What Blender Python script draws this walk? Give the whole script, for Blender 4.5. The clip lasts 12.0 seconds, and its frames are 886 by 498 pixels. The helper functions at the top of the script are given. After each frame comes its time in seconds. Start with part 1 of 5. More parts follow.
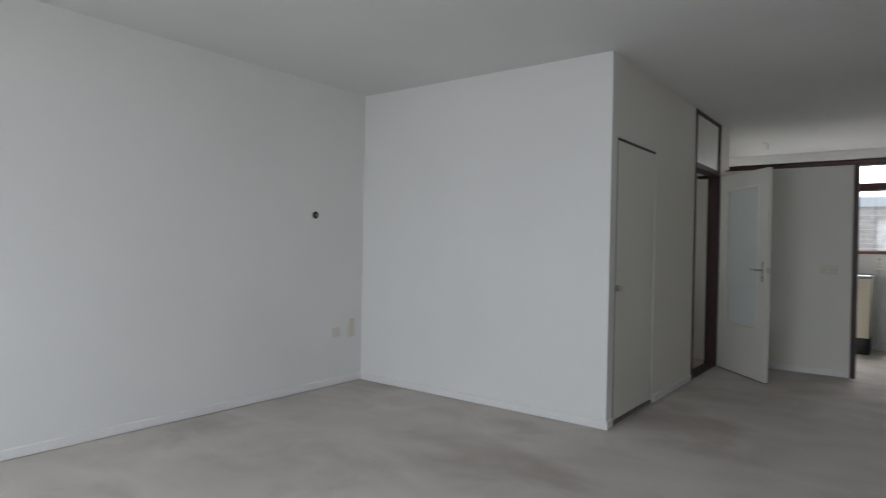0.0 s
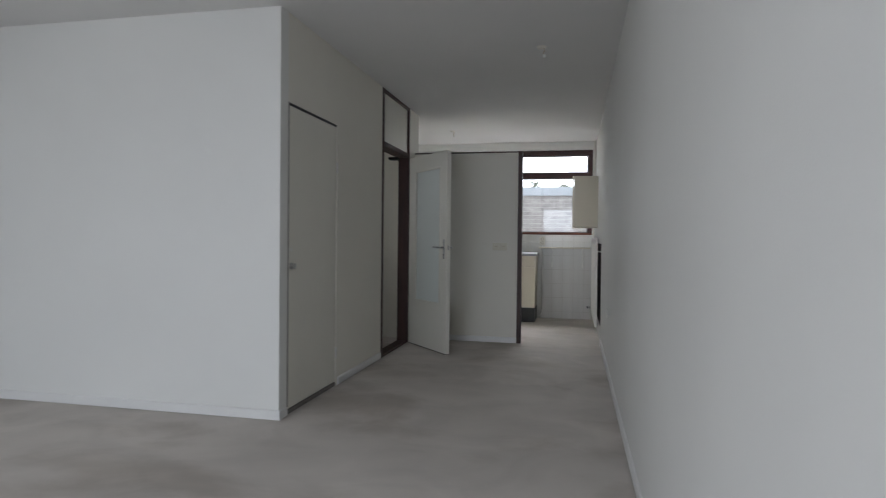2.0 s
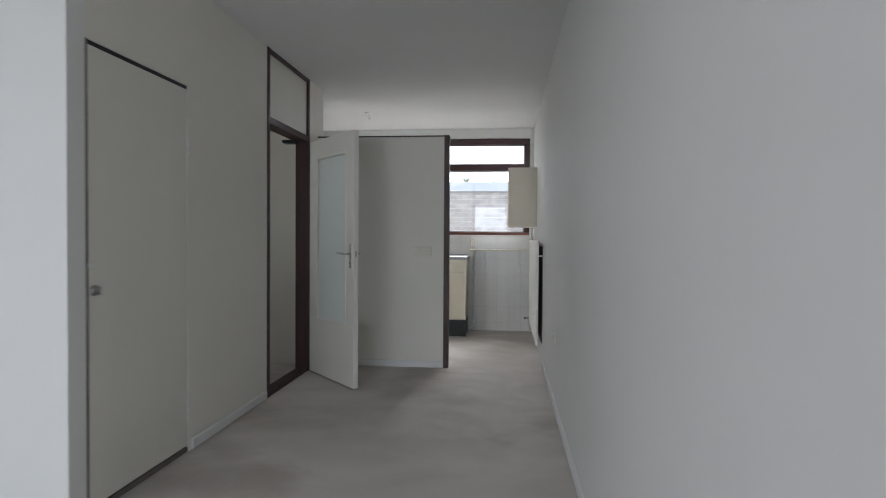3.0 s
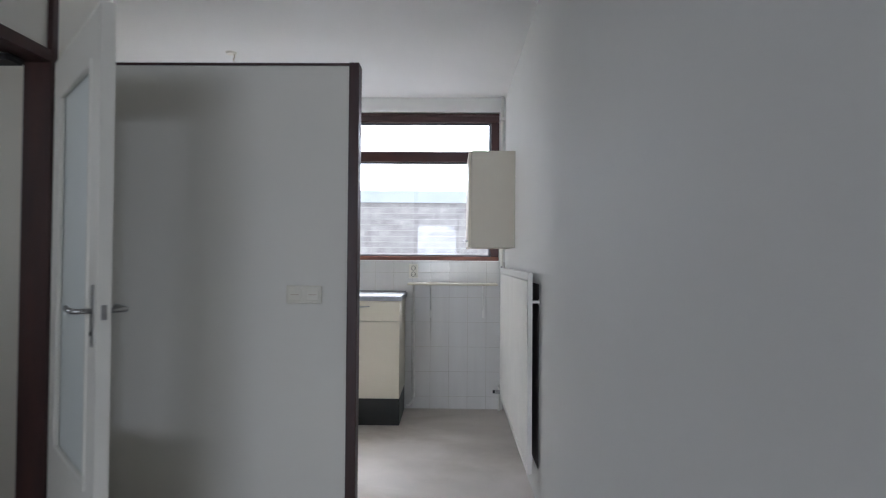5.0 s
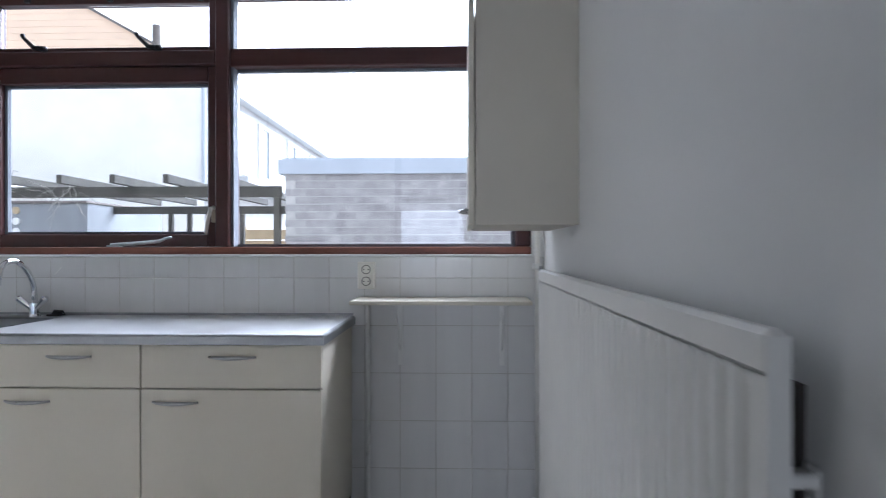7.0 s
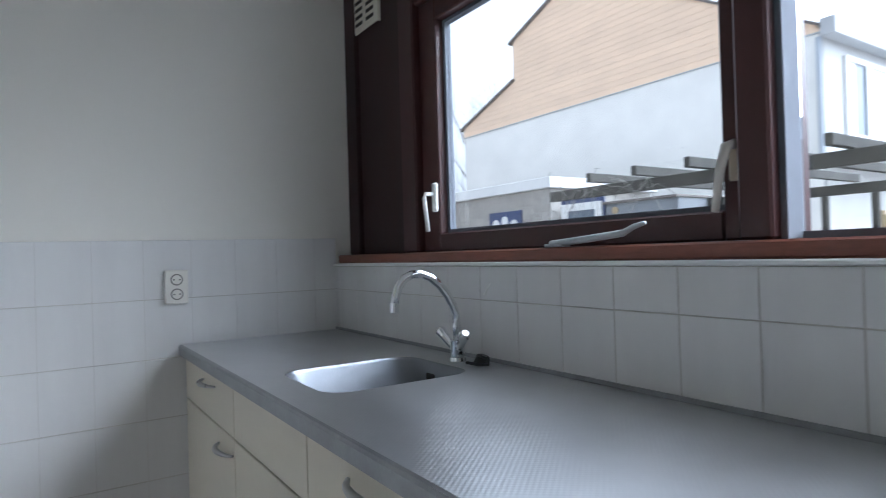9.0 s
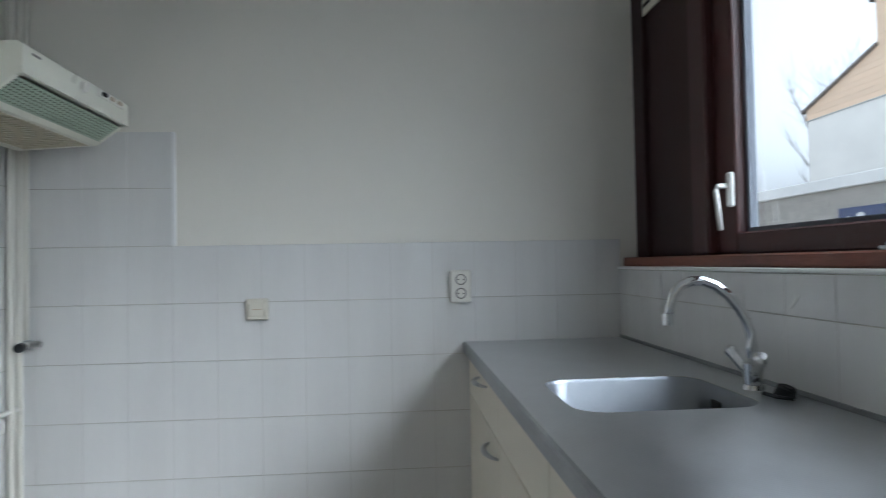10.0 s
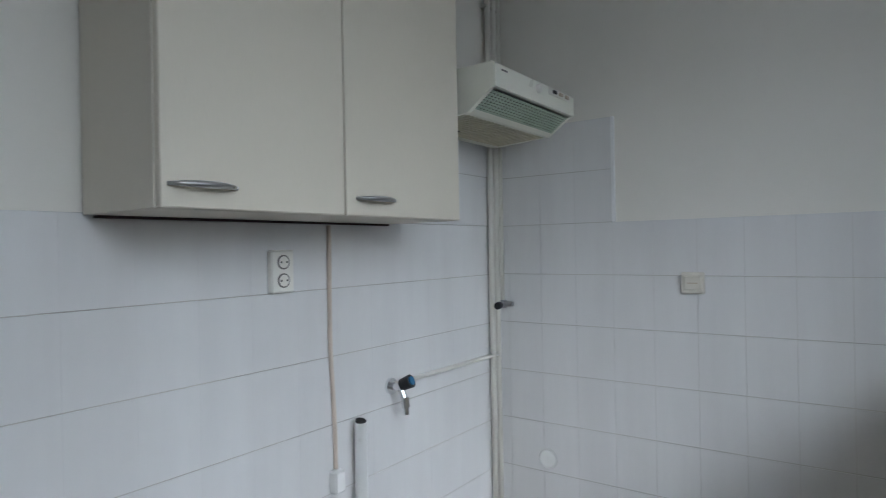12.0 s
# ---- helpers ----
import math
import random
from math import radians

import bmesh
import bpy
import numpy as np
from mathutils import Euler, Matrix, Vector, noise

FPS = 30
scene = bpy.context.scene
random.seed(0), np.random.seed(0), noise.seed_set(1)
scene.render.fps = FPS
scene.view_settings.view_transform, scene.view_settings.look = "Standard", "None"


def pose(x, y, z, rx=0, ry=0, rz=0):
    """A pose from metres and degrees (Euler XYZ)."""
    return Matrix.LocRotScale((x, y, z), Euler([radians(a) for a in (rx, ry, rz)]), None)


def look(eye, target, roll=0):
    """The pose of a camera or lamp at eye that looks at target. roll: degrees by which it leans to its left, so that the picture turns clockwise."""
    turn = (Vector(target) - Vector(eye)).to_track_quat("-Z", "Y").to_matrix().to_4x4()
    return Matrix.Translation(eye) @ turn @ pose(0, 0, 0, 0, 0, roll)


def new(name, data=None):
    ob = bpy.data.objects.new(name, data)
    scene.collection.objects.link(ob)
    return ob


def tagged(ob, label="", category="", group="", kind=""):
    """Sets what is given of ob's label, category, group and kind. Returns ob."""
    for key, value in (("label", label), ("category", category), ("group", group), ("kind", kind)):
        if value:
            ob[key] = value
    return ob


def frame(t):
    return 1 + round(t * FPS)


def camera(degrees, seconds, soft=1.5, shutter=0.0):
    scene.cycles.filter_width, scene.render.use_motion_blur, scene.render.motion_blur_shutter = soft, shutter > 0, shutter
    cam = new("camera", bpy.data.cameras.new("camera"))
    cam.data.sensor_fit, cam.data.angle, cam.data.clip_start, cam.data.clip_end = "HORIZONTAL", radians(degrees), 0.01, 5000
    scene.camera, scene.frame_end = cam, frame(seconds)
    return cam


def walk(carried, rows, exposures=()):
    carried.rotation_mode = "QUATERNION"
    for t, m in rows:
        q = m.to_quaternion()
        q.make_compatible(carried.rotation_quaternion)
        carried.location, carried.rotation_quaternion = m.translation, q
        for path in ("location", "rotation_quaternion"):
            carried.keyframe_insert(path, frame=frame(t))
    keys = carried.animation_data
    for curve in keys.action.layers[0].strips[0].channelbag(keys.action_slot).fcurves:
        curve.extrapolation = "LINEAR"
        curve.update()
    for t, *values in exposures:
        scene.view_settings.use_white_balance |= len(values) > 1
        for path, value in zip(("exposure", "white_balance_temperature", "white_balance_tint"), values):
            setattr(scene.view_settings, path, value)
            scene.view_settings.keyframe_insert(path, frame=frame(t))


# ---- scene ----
LENS = 72.2
PATH = [
    (0, (-0.479, -9.329, 1.219), (-1.692, -7.738, 1.204), 1.11),
    (0.5, (-0.415, -9.281, 1.198), (-1.379, -7.529, 1.191), 0.92),
    (1, (-0.366, -9.260, 1.197), (-1.152, -7.421, 1.186), 0.80),
    (1.5, (-0.322, -9.211, 1.178), (-0.944, -7.311, 1.163), 0.69),
    (2, (-0.293, -8.854, 1.126), (-0.715, -6.899, 1.092), 0.62),
    (2.5, (-0.314, -8.250, 1.132), (-0.589, -6.270, 1.090), 0.29),
    (3, (-0.350, -7.649, 1.177), (-0.553, -5.660, 1.136), 0.40),
    (3.2, (-0.340, -7.349, 1.130), (-0.512, -5.357, 1.103), 0.35),
    (5, (-0.430, -4.942, 1.204), (-0.460, -2.942, 1.240), 0.45),
    (5.5, (-0.416, -4.240, 1.184), (-0.402, -2.240, 1.206), 0.03),
    (6, (-0.389, -3.609, 1.214), (-0.354, -1.609, 1.214), 0.31),
    (6.5, (-0.311, -2.981, 1.208), (-0.250, -0.982, 1.207), 0.06),
    (6.7, (-0.316, -2.803, 1.212), (-0.274, -0.804, 1.215), 0.06),
    (8.3, (-0.625, -1.480, 1.244), (-1.816, 0.127, 1.223), -1.59),
    (8.5, (-0.702, -1.314, 1.244), (-2.066, 0.149, 1.247), -1.52),
    (9, (-0.815, -0.977, 1.224), (-2.481, 0.130, 1.241), -1.72),
    (9.5, (-0.845, -0.794, 1.219), (-2.749, -0.183, 1.262), -1.72),
    (10, (-0.884, -0.822, 1.223), (-2.877, -0.665, 1.270), -1.06),
    (10.5, (-0.887, -0.825, 1.233), (-2.869, -1.094, 1.260), -1.05),
    (11, (-0.899, -0.815, 1.221), (-2.810, -1.406, 1.222), -0.96),
    (11.5, (-0.856, -0.836, 1.210), (-2.647, -1.726, 1.203), -0.95),
    (12, (-0.822, -0.770, 1.213), (-2.444, -1.940, 1.210), -1.08),
]
cam = camera(LENS, 12.0, 1.0, 0.3)
EXPOSURES = [(0, 1.95, 6080, 10), (2, 2.0, 6040, 11), (2.5, 2.25, 6020, 11), (5, 2.5, 5720, 13), (5.5, 2.35, 5650, 15), (6.5, 2.15, 5510, 15), (8.5, 1.63, 5200, 11), (9.5, 1.58, 5480, 10), (10, 1.50, 5490, 7), (10.5, 1.50, 5480, 6), (11, 1.38, 5440, 7), (12, 1.12, 5480, 9)]
walk(cam, [(t, look(eye, target, roll)) for t, eye, target, roll in PATH], EXPOSURES)

# ---------------------------------------------------------------- light
world = bpy.data.worlds.new("sky")
scene.world = world
world.use_nodes = True
wn = world.node_tree
sky = wn.nodes.new("ShaderNodeTexSky")
sky.sky_type = "NISHITA"
sky.sun_disc = False
sky.sun_elevation = radians(40)
sky.sun_rotation = radians(29)
sky.air_density = 1.0
sky.dust_density = 6.0
sky.ozone_density = 1.0
veil = wn.nodes.new("ShaderNodeHueSaturation")
veil.inputs["Saturation"].default_value = 0.08
wn.links.new(sky.outputs[0], veil.inputs["Color"])
wn.links.new(veil.outputs[0], wn.nodes["Background"].inputs[0])
wn.nodes["Background"].inputs[1].default_value = 0.15

sun = bpy.data.lights.new("sun", "SUN")
sun.energy, sun.angle, sun.color = 0.80, radians(92), (0.91, 0.95, 1.0)
sun_ob = new("sun", sun)
sun_ob.matrix_world = look((5.2, 9.4, 10.4), (0.0, 0.0, 1.6))

# daylight that comes in through the wide living-room window
day = bpy.data.lights.new("living_window_daylight", "AREA")
day.shape, day.size, day.size_y = "RECTANGLE", 2.9, 1.75
day.energy, day.color = 15.0, (0.88, 0.93, 1.0)
day.spread = radians(150)
new("living_window_daylight", day).matrix_world = look((-1.75, -11.15, 1.45), (-2.2, -7.2, -2.6))

# ---------------------------------------------------------------- plan
W, S = -3.056, -2.09        # kitchen walls: west, south; the north and east walls stand at 0
BX, LW, LN, LS = -2.05, -4.345, -5.44, -11.3  # hall wall, living west, living north, living south
CEIL = 2.528
COUNTER = 0.942


# ---------------------------------------------------------------- materials
def material(name, base, rough=0.5, metal=0.0, vary=0.06, scale=6.0, fine=120.0, bump=0.15, dist=0.002,
             per_object=0.0, stretch=(1, 1, 1), coat=0.0, tint=None, rough_vary=0.1):
    m = bpy.data.materials.new(name)
    m.use_nodes = True
    nt = m.node_tree
    b = nt.nodes["Principled BSDF"]
    tc = nt.nodes.new("ShaderNodeTexCoord")
    mp = nt.nodes.new("ShaderNodeMapping")
    mp.inputs["Scale"].default_value = stretch
    geo = nt.nodes.new("ShaderNodeNewGeometry")
    nt.links.new(geo.outputs["Position"], mp.inputs["Vector"])
    big = nt.nodes.new("ShaderNodeTexNoise")
    big.inputs["Scale"].default_value, big.inputs["Detail"].default_value = scale, 5
    small = nt.nodes.new("ShaderNodeTexNoise")
    small.inputs["Scale"].default_value, small.inputs["Detail"].default_value = fine, 4
    nt.links.new(mp.outputs[0], big.inputs["Vector"])
    nt.links.new(mp.outputs[0], small.inputs["Vector"])
    ramp = nt.nodes.new("ShaderNodeValToRGB")
    ramp.color_ramp.elements[0].position, ramp.color_ramp.elements[1].position = 0.3, 0.7
    lo = [c * (1 - vary) for c in base] if tint is None else tint
    hi = [min(1, c * (1 + vary)) for c in base]
    ramp.color_ramp.elements[0].color = (*lo, 1)
    ramp.color_ramp.elements[1].color = (*hi, 1)
    nt.links.new(big.outputs["Fac"], ramp.inputs[0])
    mix = nt.nodes.new("ShaderNodeMix")
    mix.data_type, mix.blend_type = "RGBA", "MULTIPLY"
    mix.inputs[0].default_value = 1.0
    fr = nt.nodes.new("ShaderNodeMapRange")
    fr.inputs["To Min"].default_value, fr.inputs["To Max"].default_value = 1 - vary * 0.8, 1 + vary * 0.4
    nt.links.new(small.outputs["Fac"], fr.inputs["Value"])
    nt.links.new(ramp.outputs[0], mix.inputs[6])
    nt.links.new(fr.outputs[0], mix.inputs[7])
    col = mix.outputs[2]
    if per_object:
        info = nt.nodes.new("ShaderNodeObjectInfo")
        pr = nt.nodes.new("ShaderNodeMapRange")
        pr.inputs["To Min"].default_value, pr.inputs["To Max"].default_value = 1 - per_object, 1 + per_object * 0.3
        nt.links.new(info.outputs["Random"], pr.inputs["Value"])
        mx = nt.nodes.new("ShaderNodeMix")
        mx.data_type, mx.blend_type = "RGBA", "MULTIPLY"
        mx.inputs[0].default_value = 1.0
        nt.links.new(col, mx.inputs[6])
        nt.links.new(pr.outputs[0], mx.inputs[7])
        col = mx.outputs[2]
    nt.links.new(col, b.inputs["Base Color"])
    rr = nt.nodes.new("ShaderNodeMapRange")
    rr.inputs["To Min"].default_value = max(0.02, rough - rough_vary)
    rr.inputs["To Max"].default_value = min(1, rough + rough_vary)
    nt.links.new(big.outputs["Fac"], rr.inputs["Value"])
    nt.links.new(rr.outputs[0], b.inputs["Roughness"])
    b.inputs["Metallic"].default_value = metal
    b.inputs["Coat Weight"].default_value = coat
    if bump:
        bp = nt.nodes.new("ShaderNodeBump")
        bp.inputs["Strength"].default_value, bp.inputs["Distance"].default_value = bump, dist
        nt.links.new(small.outputs["Fac"], bp.inputs["Height"])
        nt.links.new(bp.outputs[0], b.inputs["Normal"])
    return m


def glass(name, color, rough=0.0, weight=1.0):
    m = bpy.data.materials.new(name)
    m.use_nodes = True
    b = m.node_tree.nodes["Principled BSDF"]
    b.inputs["Base Color"].default_value = (*color, 1)
    b.inputs["Roughness"].default_value = rough
    b.inputs["Transmission Weight"].default_value = weight
    b.inputs["IOR"].default_value = 1.45
    return m


def carpet_material():
    m = material("worn_carpet", (0.63, 0.58, 0.53), 0.95, vary=0.07, scale=1.3, fine=420, bump=0.5, dist=0.004, rough_vary=0.03)
    nt = m.node_tree
    b = nt.nodes["Principled BSDF"]
    geo = nt.nodes.new("ShaderNodeNewGeometry")
    mp = nt.nodes.new("ShaderNodeMapping")
    mp.inputs["Rotation"].default_value = (0, 0, 0.6)
    mp.inputs["Scale"].default_value = (1.0, 1.35, 1.0)
    nt.links.new(geo.outputs["Position"], mp.inputs["Vector"])
    stain = nt.nodes.new("ShaderNodeTexNoise")
    stain.inputs["Scale"].default_value, stain.inputs["Detail"].default_value = 1.15, 6
    stain.inputs["Roughness"].default_value, stain.inputs["Distortion"].default_value = 0.55, 0.5
    nt.links.new(mp.outputs[0], stain.inputs["Vector"])
    r = nt.nodes.new("ShaderNodeValToRGB")
    r.color_ramp.elements[0].position, r.color_ramp.elements[1].position = 0.33, 0.50
    r.color_ramp.elements[0].color, r.color_ramp.elements[1].color = (0.74, 0.715, 0.68, 1), (1, 1, 1, 1)
    nt.links.new(stain.outputs["Fac"], r.inputs[0])
    old = b.inputs["Base Color"].links[0].from_socket
    mx = nt.nodes.new("ShaderNodeMix")
    mx.data_type, mx.blend_type = "RGBA", "MULTIPLY"
    mx.inputs[0].default_value = 0.75
    nt.links.new(old, mx.inputs[6])
    nt.links.new(r.outputs[0], mx.inputs[7])
    swirl = nt.nodes.new("ShaderNodeTexNoise")
    swirl.inputs["Scale"].default_value, swirl.inputs["Detail"].default_value = 1.5, 4
    swirl.inputs["Distortion"].default_value = 1.0
    nt.links.new(mp.outputs[0], swirl.inputs["Vector"])
    sr = nt.nodes.new("ShaderNodeMapRange")
    sr.inputs["From Min"].default_value, sr.inputs["From Max"].default_value = 0.35, 0.65
    sr.inputs["To Min"].default_value, sr.inputs["To Max"].default_value = 0.91, 1.06
    nt.links.new(swirl.outputs["Fac"], sr.inputs["Value"])
    mz = nt.nodes.new("ShaderNodeMix")
    mz.data_type, mz.blend_type = "RGBA", "MULTIPLY"
    mz.inputs[0].default_value = 1.0
    nt.links.new(mx.outputs[2], mz.inputs[6])
    nt.links.new(sr.outputs[0], mz.inputs[7])
    nt.links.new(mz.outputs[2], b.inputs["Base Color"])
    return m


def ribbed_steel():
    """Worn stainless steel pressed with a fine diagonal linen rib."""
    m = material("ribbed_stainless_steel", (0.62, 0.625, 0.63), 0.335, metal=1.0, vary=0.05, scale=7, fine=60, bump=0.03, dist=0.001, rough_vary=0.04)
    nt = m.node_tree
    b = nt.nodes["Principled BSDF"]
    geo = nt.nodes.new("ShaderNodeNewGeometry")
    height = None
    for angle in (0.72, -0.72):
        mp = nt.nodes.new("ShaderNodeMapping")
        mp.inputs["Rotation"].default_value = (0, 0, angle)
        nt.links.new(geo.outputs["Position"], mp.inputs["Vector"])
        wave = nt.nodes.new("ShaderNodeTexWave")
        wave.inputs["Scale"].default_value = 42
        nt.links.new(mp.outputs[0], wave.inputs["Vector"])
        if height is None:
            height = wave.outputs["Fac"]
        else:
            add = nt.nodes.new("ShaderNodeMath")
            nt.links.new(height, add.inputs[0])
            nt.links.new(wave.outputs["Fac"], add.inputs[1])
            height = add.outputs[0]
    bp = nt.nodes.new("ShaderNodeBump")
    bp.inputs["Strength"].default_value, bp.inputs["Distance"].default_value = 0.22, 0.0005
    nt.links.new(height, bp.inputs["Height"])
    nt.links.new(b.inputs["Normal"].links[0].from_socket, bp.inputs["Normal"])
    nt.links.new(bp.outputs[0], b.inputs["Normal"])
    return m


PAINT = material("white_wall_paint", (0.79, 0.783, 0.75), 0.7, vary=0.02, scale=1.2, fine=230, bump=0.22, dist=0.0015)
CREAMP = material("cream_wall_paint", (0.80, 0.77, 0.69), 0.7, vary=0.02, scale=1.2, fine=230, bump=0.22, dist=0.0015)
CEILING = material("ceiling_plaster", (0.76, 0.75, 0.73), 0.85, vary=0.03, scale=1.0, fine=160, bump=0.3, dist=0.003)
TRIM = material("white_trim_gloss", (0.80, 0.79, 0.77), 0.35, vary=0.02, scale=4, bump=0.05)
CARPET = carpet_material()
DOORW = material("door_paint", (0.77, 0.745, 0.665), 0.38, vary=0.02, scale=3, fine=60, bump=0.06, stretch=(1, 1, 0.2))
BROWN = material("dark_brown_stain", (0.052, 0.021, 0.017), 0.5, vary=0.3, scale=5, fine=70, bump=0.15, stretch=(3, 3, 0.5))
MAHOG = material("red_brown_window_wood", (0.062, 0.019, 0.016), 0.42, vary=0.16, scale=4, fine=60, bump=0.15, stretch=(0.5, 3, 2), coat=0.06)
MAHOGV = material("red_brown_window_upright", (0.060, 0.018, 0.016), 0.42, vary=0.16, scale=3, fine=60, bump=0.1, stretch=(3, 3, 0.4), coat=0.06)
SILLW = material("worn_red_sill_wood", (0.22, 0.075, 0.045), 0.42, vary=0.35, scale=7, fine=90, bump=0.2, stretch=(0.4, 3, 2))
PANEL = material("dark_panel", (0.034, 0.012, 0.012), 0.55, vary=0.2, scale=3, fine=60, bump=0.1, stretch=(3, 3, 0.4))
TILE = material("glazed_wall_tile", (0.745, 0.735, 0.71), 0.2, vary=0.028, scale=7, fine=40, bump=0.06, dist=0.001, per_object=0.008, coat=0.2, stretch=(1.0, 1.0, 0.13), tint=(0.70, 0.685, 0.66))
GROUT = material("tile_grout", (0.53, 0.50, 0.44), 0.9, vary=0.2, scale=5, fine=200, bump=0.3)
CREAM = material("cream_laminate", (0.70, 0.645, 0.525), 0.42, vary=0.025, scale=2, fine=180, bump=0.08, stretch=(1, 1, 0.25))
CREAMC = material("cream_carcass", (0.61, 0.565, 0.47), 0.5, vary=0.03, scale=2, fine=150, bump=0.08)
BLACKP = material("black_plinth", (0.012, 0.012, 0.012), 0.45, vary=0.2, scale=6, bump=0.05)
STEEL = ribbed_steel()
EDGE = material("worn_steel_edge", (0.33, 0.335, 0.34), 0.4, metal=1.0, vary=0.15, scale=12, fine=160, bump=0.1, dist=0.001)
BOWL = material("sink_steel", (0.26, 0.27, 0.29), 0.36, metal=1.0, vary=0.06, scale=14, fine=150, bump=0.05, rough_vary=0.05)
CHROME = material("chrome", (0.82, 0.83, 0.84), 0.08, metal=1.0, vary=0.02, scale=20, bump=0.0, rough_vary=0.03)
SATIN = material("satin_nickel", (0.47, 0.465, 0.455), 0.3, metal=1.0, vary=0.06, scale=20, bump=0.03)
BLACKR = material("black_rubber", (0.014, 0.014, 0.015), 0.5, vary=0.2, scale=30, bump=0.05)
IVORY = material("ivory_plastic", (0.78, 0.75, 0.67), 0.35, vary=0.03, scale=20, bump=0.03)
BEIGE = material("aged_beige_plastic", (0.55, 0.46, 0.34), 0.4, vary=0.05, scale=20, bump=0.03)
AGED = material("yellowed_plastic", (0.71, 0.67, 0.57), 0.38, vary=0.03, scale=20, bump=0.03)
OLDIVORY = material("old_ivory_plastic", (0.72, 0.68, 0.56), 0.38, vary=0.03, scale=20, bump=0.03)
# grey that paints the shadow inside the socket wells
WELLSHADE = material("socket_well_shade", (0.17, 0.155, 0.135), 0.5, vary=0.05, scale=30, bump=0.03)
WHITEP = material("white_plastic", (0.78, 0.77, 0.73), 0.3, vary=0.03, scale=20, bump=0.03)
DARKH = material("dark_hole", (0.03, 0.026, 0.022), 0.8, vary=0.2, scale=30)
RADM = material("radiator_enamel", (0.84, 0.82, 0.76), 0.35, vary=0.03, scale=6, fine=90, bump=0.06)
# dark colour for the shade between radiator and wall
RADSHADE = material("radiator_gap_shade", (0.13, 0.11, 0.10), 0.85, vary=0.2, scale=6, bump=0.1)
HOODM = material("hood_enamel", (0.76, 0.75, 0.64), 0.3, vary=0.03, scale=5, fine=80, bump=0.05)
GRILLE = material("pale_green_grille", (0.39, 0.46, 0.35), 0.45, vary=0.06, scale=12, bump=0.05)
GREASE = material("greasy_grille", (0.60, 0.55, 0.40), 0.5, vary=0.1, scale=12, bump=0.05)
PIPEP = material("painted_pipe", (0.75, 0.72, 0.63), 0.4, vary=0.06, scale=10, fine=70, bump=0.08, stretch=(1, 1, 0.3))
CABLE = material("beige_cable", (0.64, 0.54, 0.44), 0.5, vary=0.06, scale=20, bump=0.05)
BLUEC = material("blue_cap", (0.02, 0.16, 0.35), 0.35, vary=0.1, scale=30)
GLASS = glass("window_glass", (0.98, 1.0, 0.99))
FROST = glass("obscure_door_glass", (0.76, 0.79, 0.75), 0.4, 0.12)
STRIP = material("threshold_metal", (0.22, 0.20, 0.18), 0.5, metal=0.4, vary=0.15, scale=12, bump=0.1)
ALU = material("aluminium_spacer", (0.48, 0.50, 0.52), 0.45, metal=0.7, vary=0.05, scale=20, bump=0.0)
SPACER = material("grey_glazing_rubber", (0.16, 0.175, 0.20), 0.9, vary=0.06, scale=20, bump=0.0)
# outside
GROUND = material("paving_ground", (0.34, 0.32, 0.30), 0.9, vary=0.25, scale=1.5, fine=40, bump=0.3, dist=0.01)
BRICKG = material("pale_grey_brick", (0.38, 0.36, 0.325), 0.85, vary=0.12, scale=8, fine=70, bump=0.4, dist=0.004, per_object=0.10)
MORTAR = material("mortar", (0.40, 0.385, 0.355), 0.95, vary=0.12, scale=9, fine=90, bump=0.4)
MORTARP = material("pale_mortar", (0.45, 0.44, 0.42), 0.95, vary=0.15, scale=9, fine=90, bump=0.4)
BRICKS = material("grey_shed_brick", (0.365, 0.35, 0.345), 0.85, vary=0.2, scale=8, fine=70, bump=0.4, dist=0.004, per_object=0.14)
FASCIA = material("blue_grey_fascia", (0.43, 0.47, 0.52), 0.45, vary=0.05, scale=3, bump=0.05)
STUCCO = material("white_stucco", (0.88, 0.865, 0.82), 0.9, vary=0.05, scale=1.3, fine=25, bump=0.4, dist=0.006, stretch=(0.8, 1, 1))
BOARD = material("tan_cladding_board", (0.88, 0.665, 0.48), 0.7, vary=0.045, scale=1.2, fine=40, bump=0.15, stretch=(1, 1, 2), per_object=0.05)
ROOFT = material("dark_roof_tile", (0.17, 0.15, 0.135), 0.8, vary=0.2, scale=4, fine=30, bump=0.3)
# darker copy of the white wall colour, against the glare on the front
FRONTW = material("dimmed_white_front", (0.50, 0.50, 0.49), 0.7, vary=0.06, scale=2, fine=40, bump=0.1)
WHITEF = material("white_fascia", (0.74, 0.74, 0.72), 0.5, vary=0.04, scale=2, bump=0.05)
GREYF = material("pale_grey_fascia", (0.46, 0.47, 0.48), 0.5, vary=0.05, scale=2, bump=0.05)
TIMBER = material("weathered_timber", (0.066, 0.062, 0.052), 0.85, vary=0.4, scale=5, fine=60, bump=0.4, dist=0.004, stretch=(0.6, 1, 1))
PINE = material("pale_fence_timber", (0.42, 0.32, 0.19), 0.8, vary=0.15, scale=5, fine=60, bump=0.2)
TWIG = material("bare_grey_twig", (0.30, 0.29, 0.26), 0.85, vary=0.3, scale=20, fine=120, bump=0.3)
GREYW = material("grey_shed_wall", (0.24, 0.255, 0.27), 0.85, vary=0.15, scale=3, fine=50, bump=0.2)
BLUEP = material("blue_panel", (0.03, 0.05, 0.14), 0.5, vary=0.1, scale=5)
WINDARK = material("far_window_pane", (0.10, 0.13, 0.17), 0.4, vary=0.1, scale=3, bump=0.0)
